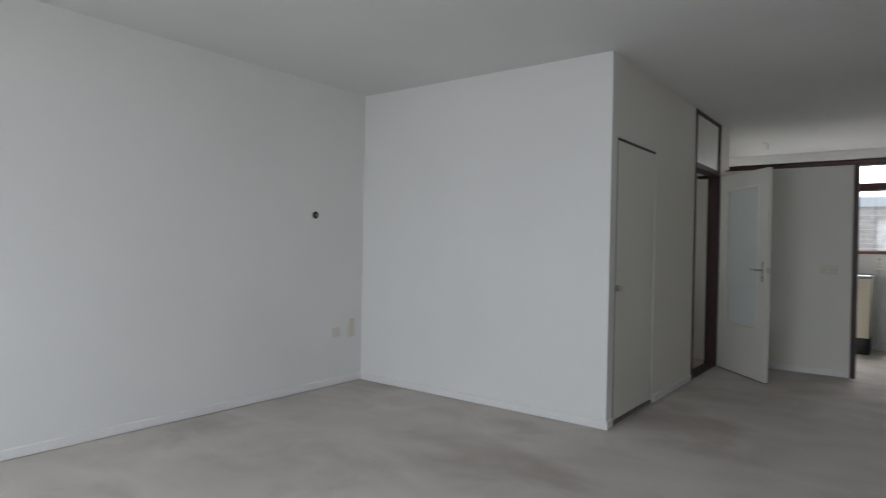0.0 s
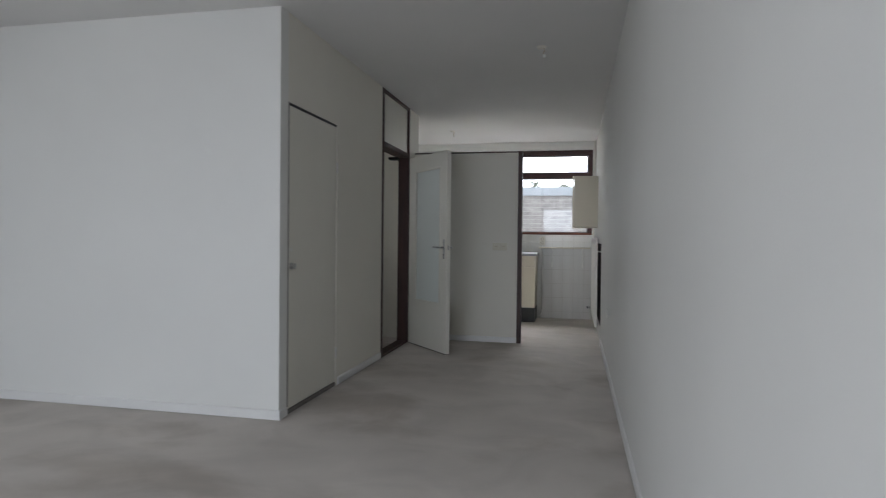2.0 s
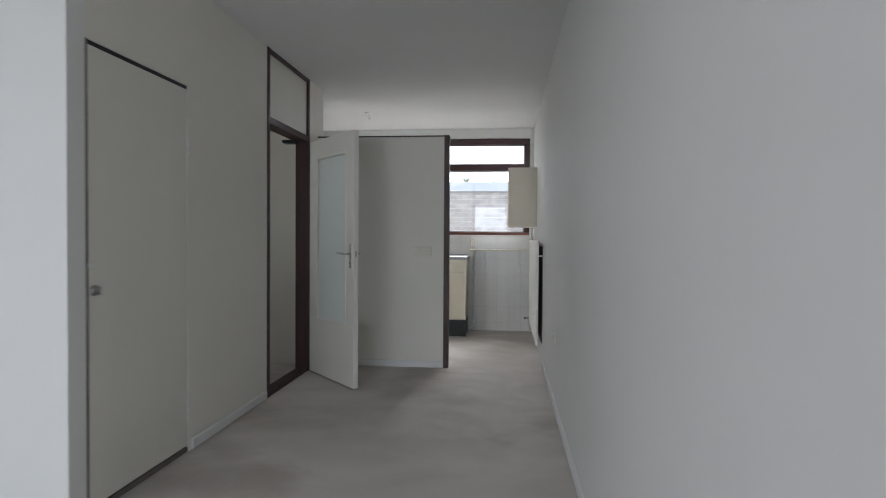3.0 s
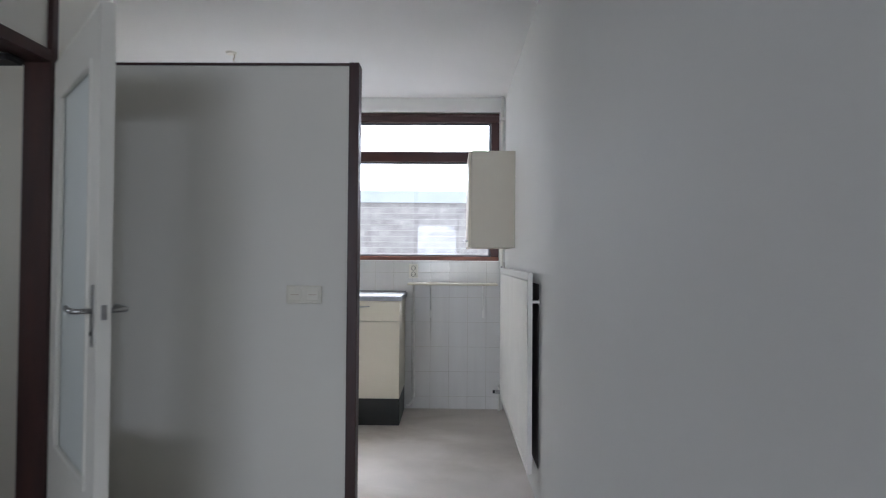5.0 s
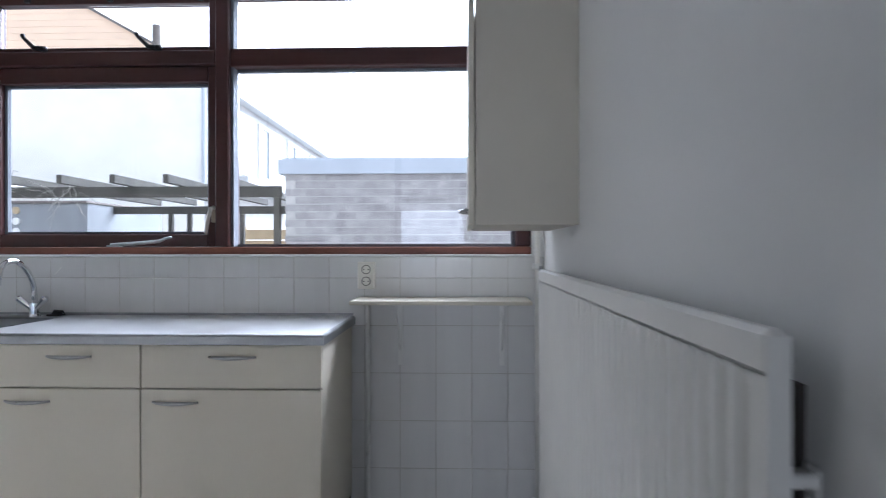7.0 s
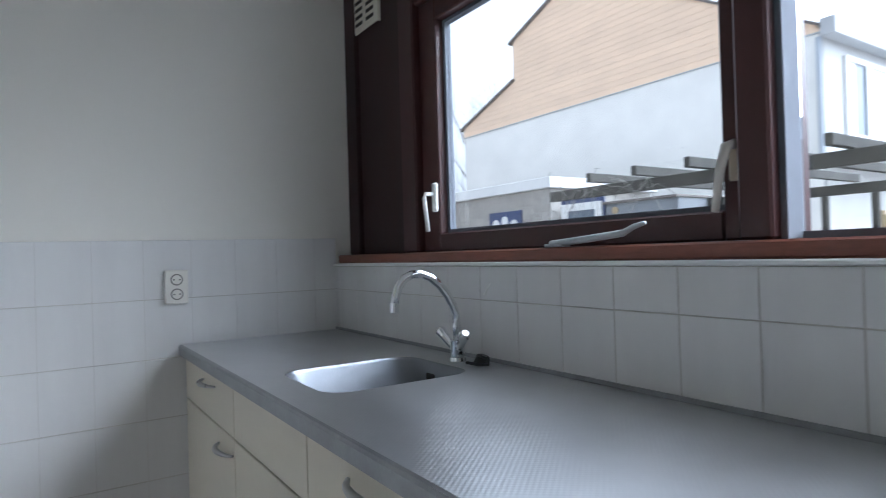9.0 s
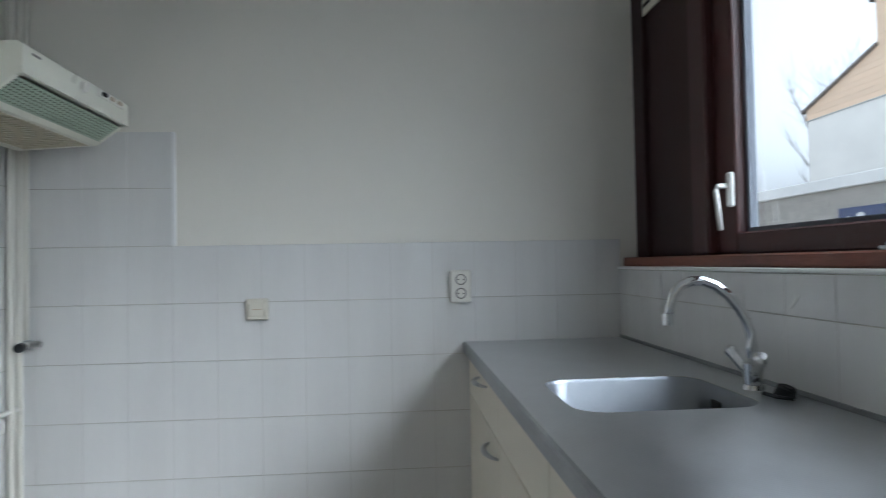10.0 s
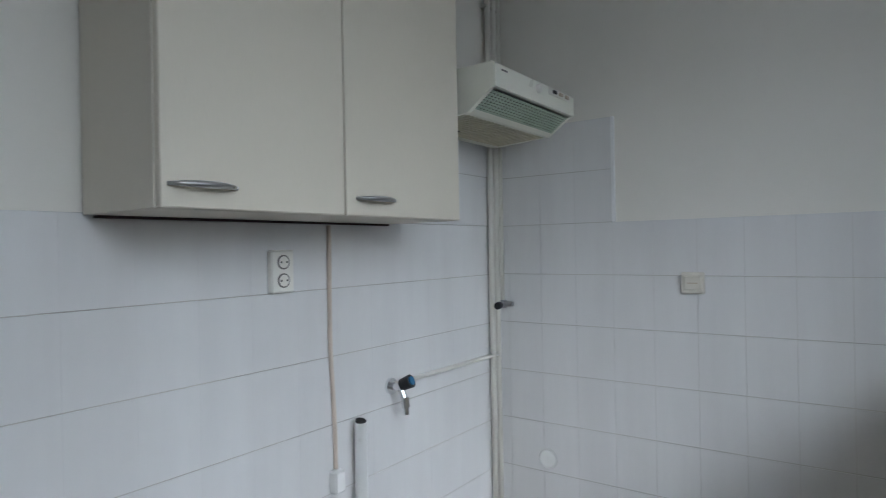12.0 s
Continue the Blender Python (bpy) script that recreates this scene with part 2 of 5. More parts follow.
BARK = material("tree_bark", (0.10, 0.085, 0.07), 0.9, vary=0.2, scale=8, fine=60, bump=0.4)
LEAF = material("evergreen_leaf", (0.22, 0.24, 0.20), 0.7, vary=0.35, scale=4, fine=30, bump=0.0)


# ---------------------------------------------------------------- mesh helpers
def bm_box(bm, a, b, bevel=0.0, seg=1):
    lo = [min(a[i], b[i]) for i in range(3)]
    hi = [max(a[i], b[i]) for i in range(3)]
    made = bmesh.ops.create_cube(bm, size=1.0)["verts"]
    for v in made:
        v.co = Vector([(lo[i] + hi[i]) / 2 + v.co[i] * (hi[i] - lo[i]) for i in range(3)])
    if bevel:
        edges = list({e for v in made for e in v.link_edges})
        bmesh.ops.bevel(bm, geom=edges, offset=bevel, segments=seg, affect="EDGES", profile=0.5)
    return bm


def bm_cyl(bm, p, q, r, r2=None, sides=16):
    p, q = Vector(p), Vector(q)
    d = q - p
    m = Matrix.Translation((p + q) / 2) @ d.to_track_quat("Z", "Y").to_matrix().to_4x4()
    bmesh.ops.create_cone(bm, cap_ends=True, segments=sides, radius1=r, radius2=r if r2 is None else r2, depth=d.length, matrix=m)
    return bm


def bm_tube(bm, points, r, sides=10, close=True):
    """A round tube along a line of points; r may be a list."""
    pts = [Vector(p) for p in points]
    rings = []
    for i, p in enumerate(pts):
        d = (pts[min(i + 1, len(pts) - 1)] - pts[max(i - 1, 0)]).normalized()
        u = d.cross(Vector((0, 0, 1)))
        u = u.normalized() if u.length > 0.05 else d.cross(Vector((1, 0, 0))).normalized()
        w = d.cross(u)
        rad = r[i] if isinstance(r, (list, tuple)) else r
        rings.append([bm.verts.new(p + (u * math.cos(a) + w * math.sin(a)) * rad)
                      for a in (2 * math.pi * k / sides for k in range(sides))])
    for a, b in zip(rings, rings[1:]):
        for k in range(sides):
            bm.faces.new((a[k], a[(k + 1) % sides], b[(k + 1) % sides], b[k]))
    if close:
        bm.faces.new(rings[0][::-1])
        bm.faces.new(rings[-1])
    return bm


def bm_prism(bm, outline, lo, hi, axis):
    """A closed outline of (u, v) drawn out along an axis from lo to hi."""
    def at(u, v, w):
        return {"x": (w, u, v), "y": (u, w, v), "z": (u, v, w)}[axis]
    a = [bm.verts.new(at(u, v, lo)) for u, v in outline]
    b = [bm.verts.new(at(u, v, hi)) for u, v in outline]
    n = len(outline)
    bm.faces.new(a)
    bm.faces.new(b[::-1])
    for i in range(n):
        bm.faces.new((a[i], b[i], b[(i + 1) % n], a[(i + 1) % n]))
    return bm


def finish(name, bm, mat, smooth=False):
    bmesh.ops.recalc_face_normals(bm, faces=bm.faces)
    me = bpy.data.meshes.new(name)
    bm.to_mesh(me)
    bm.free()
    me.materials.append(mat)
    if smooth:
        for p in me.polygons:
            p.use_smooth = True
    return me


def part(name, bm, mat, parent=None, label="", smooth=False):
    ob = new(name, finish(name, bm, mat, smooth))
    if parent is not None:
        ob.parent = parent
    return tagged(ob, label) if label else ob


def boxes(*pairs, bevel=0.0):
    bm = bmesh.new()
    for a, b in pairs:
        bm_box(bm, a, b, bevel)
    return bm


def thing(name, label, category, where=(0, 0, 0), rz=0, group="", kind=""):
    ob = new(name)
    ob.empty_display_size = 0.1
    ob.matrix_basis = pose(*where, 0, 0, rz)
    return tagged(ob, label, category, group, kind)


def structure(name, bm, mat, label="", category=""):
    return tagged(part(name, bm, mat), label, category, kind="structure")


# ---------------------------------------------------------------- large structure
structure("floor", boxes(((LW - 0.2, LS - 0.3, -0.15), (0.25, LN + 0.1, 0.0)), ((-3.75, LN + 0.1, -0.15), (0.25, 0.006, 0.0))), CARPET, "worn grey-beige carpet floor with faint stains", "floor")
structure("ceiling", boxes(((LW - 0.2, LS - 0.3, CEIL), (0.25, LN + 0.1, CEIL + 0.2)), ((-3.75, LN + 0.1, CEIL), (0.25, 0.27, CEIL + 0.2))), CEILING, "plain white plastered ceiling", "ceiling")
wall_east = structure("wall_east", boxes(((0.0, LS - 0.3, 0), (0.25, 0.27, CEIL))), PAINT, "long plain white painted party wall", "wall")
structure("wall_living_west", boxes(((LW - 0.2, LS - 0.3, 0), (LW, LN + 0.1, CEIL))), PAINT, "plain white painted living-room wall", "wall")
structure("wall_living_north", boxes(((LW, LN, 0), (BX - 0.1, LN + 0.1, CEIL)), ((BX - 0.1, LN, 0), (BX, -5.335, CEIL))), PAINT, "plain white wall in front of the built-in closet", "wall")
structure("wall_living_south", boxes(((LW, LS - 0.2, 0), (0, LS, 0.5)), ((LW, LS - 0.2, 2.4), (0, LS, CEIL)),
                                     ((LW, LS - 0.2, 0.5), (-4.15, LS, 2.4)), ((-0.25, LS - 0.2, 0.5), (0, LS, 2.4))), PAINT, "white wall round a wide window", "wall")
structure("wall_hall", boxes(((BX - 0.1, -5.335, 1.975), (BX, -4.53, CEIL)), ((BX - 0.1, -4.53, 0), (BX, -3.44, CEIL)),
                             ((BX - 0.1, -2.50, 0), (BX, -2.255, CEIL))), CREAMP, "white wall with a closet door and the hall door", "wall")
# the west wall's opening is made up, out of view, to light the hall
structure("wall_hall_west", boxes(((-3.75, -5.32, 0), (-3.65, -3.7, CEIL)), ((-3.75, -3.7, 0), (-3.65, -2.255, 1.3)), ((-3.75, -3.7, 2.2), (-3.65, -2.255, CEIL)), ((-3.75, -2.5, 1.3), (-3.65, -2.255, 2.2)), ((-3.65, -3.95, 0), (BX - 0.1, -3.85, CEIL)), ((-3.65, -5.32, 0), (-2.9, -5.22, CEIL))), CREAMP, "white painted hall walls", "wall")
wall_partition = structure("wall_partition", boxes(((W - 0.6, -2.255, 0), (BX, S - 0.006, CEIL)), ((BX, -2.255, 0), (-0.894, -2.19, 2.065)), ((BX, -2.19, 0), (-0.93, S - 0.006, 2.065))), CREAMP, "white partition wall that stops short of the ceiling", "wall")
wall_west = structure("wall_kitchen_west", boxes(((W - 0.2, S - 0.006, 0), (W - 0.006, 0.27, CEIL))), CREAMP, "white kitchen wall tiled to shoulder height", "wall")
wall_north = structure("wall_kitchen_north", boxes(((W - 0.006, 0.006, -0.1), (0.0, 0.27, 1.192)), ((W - 0.006, 0.0, 2.41), (0.0, 0.27, CEIL)), ((W - 0.006, 0.165, 1.192), (-3.02, 0.27, 2.41)), ((-0.0495, 0.0, 1.192), (0.0, 0.27, 2.41))), PAINT, "kitchen outer wall below and above the window", "wall")

# grout beds, under the tiles
structure("grout_north", boxes(((W, -0.0040, 0.0), (0.0, 0.006, 1.189))), GROUT)
structure("grout_west", boxes(((W - 0.0055, S, 0.0), (W + 0.0038, 0.0, 1.298)), ((W - 0.0055, S, 1.298), (W + 0.0038, -1.592, 1.695))), GROUT)
structure("grout_south", boxes(((W, S - 0.0055, 0.0), (-0.932, S + 0.0038, 1.298)), ((W, S - 0.0055, 1.298), (-2.40, S + 0.0038, 1.695))), GROUT)


structure("trim", boxes(((W - 0.006, -1.5915, 1.3), (W + 0.006, -1.579, 1.697)), bevel=0.0015), TRIM, "white painted edge of the raised tiles", "trim")


def skirting(a, b, out):
    """A low board with a rounded top and a narrow gap over the floor, from a to b along a wall; out: the side into the room."""
    a, b, o = Vector((*a, 0)), Vector((*b, 0)), Vector((*out, 0))
    bm = bmesh.new()
    rows = []
    for p in (a, b):
        rows.append([bm.verts.new(p + o * d + Vector((0, 0, z))) for d, z in ((0.0005, 0), (0.0015, 0), (0.0015, 0.006), (0.012, 0.006), (0.012, 0.054), (0.007, 0.061), (0.0005, 0.062))])
    for k in range(6):
        bm.faces.new((rows[0][k], rows[0][k + 1], rows[1][k + 1], rows[1][k]))
    bm.faces.new(rows[0])
    bm.faces.new(rows[1][::-1])
    return structure("baseboard", bm, TRIM, "white painted skirting board", "skirting")


skirting((0, LS), (0, -2.1), (-1, 0))
skirting((LW, LS), (LW, LN), (1, 0))
skirting((LW, LN), (BX + 0.012, LN), (0, -1))
skirting((BX, LN), (BX, -5.345), (1, 0))
skirting((BX, -4.50), (BX, -3.46), (1, 0))
skirting((BX, -2.255), (-0.90, -2.255), (0, -1))


# ---------------------------------------------------------------- closet door
def closet_door():
    d = thing("door_1", "flush white closet door with a small lock", "door", kind="structure")
    part("leaf", boxes(((BX - 0.044, -5.314, 0.035), (BX - 0.003, -4.538, 1.955)), bevel=0.003), DOORW, d)
    part("casing", boxes(((BX - 0.1, -5.3345, 0.0), (BX - 0.05, -5.30, 1.974)), ((BX - 0.1, -4.57, 0.0), (BX - 0.05, -4.5305, 1.974)), ((BX - 0.1, -5.30, 1.94), (BX - 0.09, -4.57, 1.974))), PANEL, d, "dark stained inner casing")
    # black strip put in for the shade of the gap over the leaf
    part("head_gap_shade", boxes(((BX - 0.03, -5.317, 1.957), (BX - 0.006, -4.531, 1.9735))), BLACKP, d, "black strip standing in for the shaded gap above the leaf")
    # flush dark grey strip drawn as the shaded gap at the leaf's edge
    part("jamb", boxes(((BX - 0.05, -5.3345, 0.028), (BX - 0.001, -5.318, 1.974))), STRIP, d, "grey strip standing in for the dark gap beside the leaf")
    part("threshold", boxes(((BX - 0.1, -5.334, 0.0), (BX - 0.002, -4.531, 0.028)), bevel=0.004), STRIP, d, "dark threshold strip")
    bm = bmesh.new()
    bm_cyl(bm, (BX - 0.003, -5.285, 0.942), (BX + 0.006, -5.285, 0.942), 0.022, sides=20)
    esc = part("escutcheon", bm, SATIN, d, "round satin metal rosette", True)
    bm = bmesh.new()
    bm_cyl(bm, (BX + 0.006, -5.285, 0.942), (BX + 0.026, -5.285, 0.942), 0.006, sides=12)
    bm_box(bm, (BX + 0.016, -5.288, 0.925), (BX + 0.034, -5.282, 0.959), 0.003)
    part("key", bm, SATIN, esc)
    part("latch_plate", boxes(((BX - 0.003, -5.32, 1.038), (BX + 0.002, -5.27, 1.058)), bevel=0.002), WHITEP, d)
    for z in (0.254, 1.65):
        bm = bmesh.new()
        bm_cyl(bm, (BX + 0.003, -4.535, z - 0.04), (BX + 0.003, -4.535, z + 0.04), 0.007, sides=12)
        part("hinge", bm, WHITEP, d, smooth=True)


closet_door()
structure("closet_back", boxes(((-2.75, -5.33, 0), (-2.70, -4.45, CEIL)), ((-2.70, -4.49, 0), (BX - 0.1, -4.45, CEIL))), PANEL, "dark inside of the closet", "wall")


# ---------------------------------------------------------------- hall door
def hall_frame():
    f = thing("door_frame", "dark brown door frame with a panel above", "door frame", kind="structure")
    x0, x1 = BX - 0.108, BX + 0.008
    part("jamb", boxes(((x0, -3.438, 0), (x1, -3.40, CEIL - 0.002)), bevel=0.002), BROWN, f)
    part("jamb", boxes(((x0, -2.54, 0), (x1, -2.502, CEIL - 0.002)), bevel=0.002), BROWN, f)
    part("transom", boxes(((x0, -3.399, 1.985), (x1 - 0.002, -2.541, 2.035)), bevel=0.002), BROWN, f)
    part("head", boxes(((x0, -3.399, CEIL - 0.032), (x1 - 0.002, -2.541, CEIL - 0.003)), bevel=0.002), BROWN, f)
    part("panel", boxes(((BX - 0.03, -3.398, 2.037), (BX - 0.012, -2.542, CEIL - 0.034))), DOORW, f, "off-white infill panel")
    part("catch", boxes(((-2.235, -2.67, 1.958), (x0 + 0.03, -2.57, 1.9845)), bevel=0.008), BLACKR, f, "dark catch under the transom")
    part("threshold", boxes(((x0, -3.399, 0), (x1 - 0.004, -2.541, 0.022)), bevel=0.004), BROWN, f, "dark brown threshold strip")


hall_frame()


def lever(parent, x, z, side):
    """A lever handle on a long plate; side: -1 or 1 along the leaf's thickness."""
    y = 0.0201 * side
    p = part("handle_plate", boxes(((x - 0.014, y, z - 0.11), (x + 0.014, y + 0.004 * side, z + 0.08)), bevel=0.0015), SATIN, parent, "satin metal plate")
    bm = bmesh.new()
    bm_tube(bm, [(x, y + 0.005 * side, z), (x, y + 0.045 * side, z), (x - 0.012, y + 0.055 * side, z), (x - 0.12, y + 0.052 * side, z + 0.004)], 0.0085, 10)
    part("lever", bm, SATIN, p, smooth=True)
    bm = bmesh.new()
    bm_cyl(bm, (x, y + 0.005 * side, z - 0.07), (x, y + 0.008 * side, z - 0.07), 0.007, sides=10)
    part("keyhole", bm, DARKH, p)


def hall_door():
    d = thing("door_2", "white hall door with obscure glass, standing half open", "door", (-2.012, -2.53, 0.0), -48.0, kind="structure")
    L, t, z0, z1 = 0.80, 0.02, 0.012, 1.98
    g0, g1, gz0, gz1 = 0.13, 0.675, 0.47, 1.835
    part("leaf", boxes(((0, -t, z0), (g0, t, z1)), ((g1, -t, z0), (L, t, z1)), ((g0, -t, z0), (g1, t, gz0)), ((g0, -t, gz1), (g1, t, z1))), DOORW, d)
    for s in (-1, 1):
        a, b = sorted((s * 0.006, s * (t + 0.004)))
        for p, q in (((g0, gz0), (g0 + 0.022, gz1)), ((g1 - 0.022, gz0), (g1, gz1)), ((g0 + 0.022, gz0), (g1 - 0.022, gz0 + 0.022)), ((g0 + 0.022, gz1 - 0.022), (g1 - 0.022, gz1))):
            part("glazing_bead", boxes(((p[0], a, p[1]), (q[0], b, q[1])), bevel=0.003), DOORW, d)
        lever(d, 0.75, 1.04, s)
    pane = part("glass_pane", boxes(((g0 + 0.004, -0.004, gz0 + 0.004), (g1 - 0.004, 0.004, gz1 - 0.004))), FROST, d, "pale obscure glass")
    pane.visible_shadow = False
    part("latch", boxes(((L, -0.008, 1.015), (L + 0.002, 0.008, 1.06))), SATIN, d, "small metal latch on the door's edge")
    part("draught_strip", boxes(((0.01, -t - 0.005, 0.004), (L - 0.004, t + 0.005, 0.012))), STRIP, d, "dark strip along the bottom edge")
    for z in (0.25, 1.75):
        bm = bmesh.new()
        bm_cyl(bm, (-0.004, t + 0.004, z - 0.045), (-0.004, t + 0.004, z + 0.045), 0.008, sides=12)
        part("hinge", bm, SATIN, d, smooth=True)


hall_door()


structure("trim", boxes(((BX + 0.001, -2.262, 2.0655), (-0.894, -2.184, 2.076))), BROWN, "thin dark brown capping on the partition", "trim")
# brown post that ends the partition
structure("partition_post", boxes(((-0.893, -2.268, 0.0), (-0.848, -2.184, 2.078)), bevel=0.003), BROWN, "dark brown wooden post at the partition's end", "post")


# ---------------------------------------------------------------- window
def window():
    w = thing("window_1", "wide red-brown wooden kitchen window with a casement", "window", kind="structure")
    y0, y1 = 0.03, 0.16
    zb, zt = 1.20, 2.405
    x0, x1 = W + 0.0005, -0.05
    def bar(name, a, b, mat=MAHOG, bev=0.005, label=""):
        part(name, boxes((a, b), bevel=bev), mat, w, label)
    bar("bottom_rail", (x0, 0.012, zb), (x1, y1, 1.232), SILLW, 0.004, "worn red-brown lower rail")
    bar("window_sill", (x0, -0.012, 1.190), (x1, 0.03, 1.1995), TRIM, 0.002, "pale sill strip above the tiles")
    bar("top_rail", (x0, y0, 2.335), (x1, y1, zt))
    bar("top_moulding", (x0, y0 - 0.012, 2.385), (x1, y0 - 0.0005, zt), MAHOG, 0.003)
    bar("side_rail", (-0.113, y0, 1.2325), (x1, y1, 2.3345), MAHOGV)
    bar("mullion", (-1.405, y0 - 0.004, 1.2325), (-1.345, y1, 2.3345), MAHOGV)
    bar("transom", (-1.3445, y0 + 0.006, 2.012), (-0.1135, y1, 2.09))
    bar("left_stile", (-2.56, y0 - 0.004, 1.2325), (-2.47, y1, 2.3345), MAHOGV)
    bar("casement_transom", (-2.4695, y0 + 0.004, 2.02), (-1.4055, y1, 2.085))
    # blind panel beside the casement
    bar("blind_panel", (-2.968, 0.085, 1.2325), (-2.5605, 0.125, 2.3345), PANEL, 0.0, "dark brown blind panel")
    bar("panel_stile", (W - 0.004, 0.066, 1.2325), (-2.9685, y1, 2.3345), PANEL, 0.003)
    # opening casement
    cx0, cx1, cz0, cz1 = -2.4693, -1.4057, 1.2328, 2.0197
    ya, yb = 0.052, 0.115
    s = part("casement", boxes(((cx0, ya, cz0), (-2.375, yb, cz1)), ((-1.446, ya, cz0), (cx1, yb, cz1)), ((-2.375, ya, cz0), (-1.446, yb, 1.288)), ((-2.375, ya, 1.95), (-1.446, yb, cz1)), bevel=0.004), MAHOG, w, "red-brown opening casement")
    part("spacer", boxes(((-2.374, 0.080, 1.289), (-2.360, 0.104, 1.949)), ((-1.459, 0.080, 1.289), (-1.447, 0.104, 1.949)), ((-2.359, 0.080, 1.289), (-1.460, 0.104, 1.300)), ((-2.359, 0.080, 1.938), (-1.460, 0.104, 1.949))), SPACER, s, "grey double-glazing edge")
    ob = part("pane", boxes(((-2.36, 0.089, 1.30), (-1.459, 0.095, 1.939))), GLASS, s, "clear glass")
    ob.visible_shadow = False
    # catch on the closing side
    h = part("window_catch", boxes(((-2.40, ya - 0.014, 1.355), (-2.377, ya - 0.0005, 1.445)), bevel=0.004), WHITEP, s, "white window catch")
    bm = bmesh.new()
    bm_tube(bm, [(-2.392, ya - 0.012, 1.41), (-2.396, ya - 0.036, 1.41), (-2.396, ya - 0.042, 1.395), (-2.386, ya - 0.038, 1.295)], 0.007, 8)
    part("catch_lever", bm, WHITEP, h, smooth=True)
    h = part("hinge_plate", boxes(((-1.430, ya - 0.008, 1.338), (-1.407, ya - 0.0005, 1.408)), bevel=0.003), BEIGE, s, "yellowed brass catch by the mullion")
    bm = bmesh.new()
    bm_tube(bm, [(-1.418, ya - 0.006, 1.402), (-1.424, ya - 0.022, 1.398), (-1.434, ya - 0.026, 1.36), (-1.446, ya - 0.026, 1.284)], [0.010, 0.010, 0.009, 0.007], 8)
    part("catch_lever", bm, IVORY, h, smooth=True)
    # stay arm on the lower rail
    bm = bmesh.new()
    bm_box(bm, (-1.875, 0.012, 1.2325), (-1.815, 0.040, 1.240), 0.002)
    st = part("stay_bracket", bm, ALU, w)
    bm = bmesh.new()
    bm_tube(bm, [(-1.858, 0.020, 1.240), (-1.75, 0.018, 1.247), (-1.645, 0.018, 1.256), (-1.618, 0.018, 1.268), (-1.59, 0.018, 1.274)], [0.008, 0.008, 0.0075, 0.006, 0.004], 8)
    part("stay_arm", bm, ALU, st, "grey metal casement stay", True)
    # fanlight above the casement
    fl = part("fanlight", boxes(((-2.4693, 0.06, 2.0853), (-2.39, 0.115, 2.3343)), ((-1.445, 0.06, 2.0853), (-1.4057, 0.115, 2.3343)), ((-2.39, 0.06, 2.0853), (-1.445, 0.115, 2.108)), ((-2.39, 0.06, 2.300), (-1.445, 0.115, 2.3343)), bevel=0.003), MAHOG, w, "red-brown top-hung fanlight")
    ob = part("pane", boxes(((-2.389, 0.086, 2.109), (-1.446, 0.092, 2.299))), GLASS, fl, "clear glass")
    ob.visible_shadow = False
    for x in (-2.26, -1.75):
        bm = bmesh.new()
        bm_tube(bm, [(x + 0.08, 0.03, 2.096), (x + 0.05, 0.035, 2.102), (x - 0.005, 0.05, 2.15), (x - 0.015, 0.055, 2.165)], [0.012, 0.010, 0.008, 0.010], 8)
        bm_cyl(bm, (x + 0.09, 0.04, 2.088), (x + 0.09, 0.04, 2.106), 0.016, sides=12)
        part("fanlight_stay", bm, BLACKR, w, "dark metal fanlight stay", True)
    for x in (-2.25, -1.88, -1.48):
        part("fanlight_hinge", boxes(((x - 0.012, 0.045, 2.305), (x + 0.012, 0.0595, 2.330)), bevel=0.002), BLACKR, w)
    # fixed panes with their beads
    for z0, z1 in ((1.2325, 2.0115), (2.0905, 2.3345)):
        part("spacer", boxes(((-1.344, 0.050, z0), (-1.332, 0.105, z1)), ((-0.130, 0.085, z0), (-0.114, 0.105, z1)), ((-1.327, 0.085, z0), (-0.131, 0.105, z0 + 0.012)), ((-1.327, 0.085, z1 - 0.012), (-0.131, 0.105, z1))), SPACER, w, "grey double-glazing edge")
        ob = part("pane", boxes(((-1.327, 0.092, z0 + 0.013), (-0.132, 0.098, z1 - 0.013))), GLASS, w, "clear glass")
        ob.visible_shadow = False


window()


def living_window():
    w = thing("window_2", "wide living-room window in a brown frame", "window", kind="structure")
    for a, b in (((-4.15, LS - 0.12, 0.5), (-0.25, LS - 0.05, 0.56)), ((-4.15, LS - 0.12, 2.34), (-0.25, LS - 0.05, 2.4)),
                 ((-4.15, LS - 0.12, 0.56), (-4.09, LS - 0.05, 2.34)), ((-0.31, LS - 0.12, 0.56), (-0.25, LS - 0.05, 2.34)),
                 ((-2.23, LS - 0.12, 0.56), (-2.17, LS - 0.05, 2.34))):
        part("window_frame", boxes((a, b)), BROWN, w)
    for x0, x1 in ((-4.09, -2.23), (-2.17, -0.31)):
        ob = part("pane", boxes(((x0, LS - 0.09, 0.56), (x1, LS - 0.084, 2.34))), GLASS, w)
        ob.visible_shadow = False


living_window()
# invented pane in that opening; sky light through it brightens the hall
added_hall_pane = structure("added_hall_window", boxes(((-3.705, -3.7, 1.3), (-3.695, -2.5, 2.2))), GLASS, "added unseen glass pane that lets daylight into the hall", "window")
added_hall_pane.visible_shadow = False


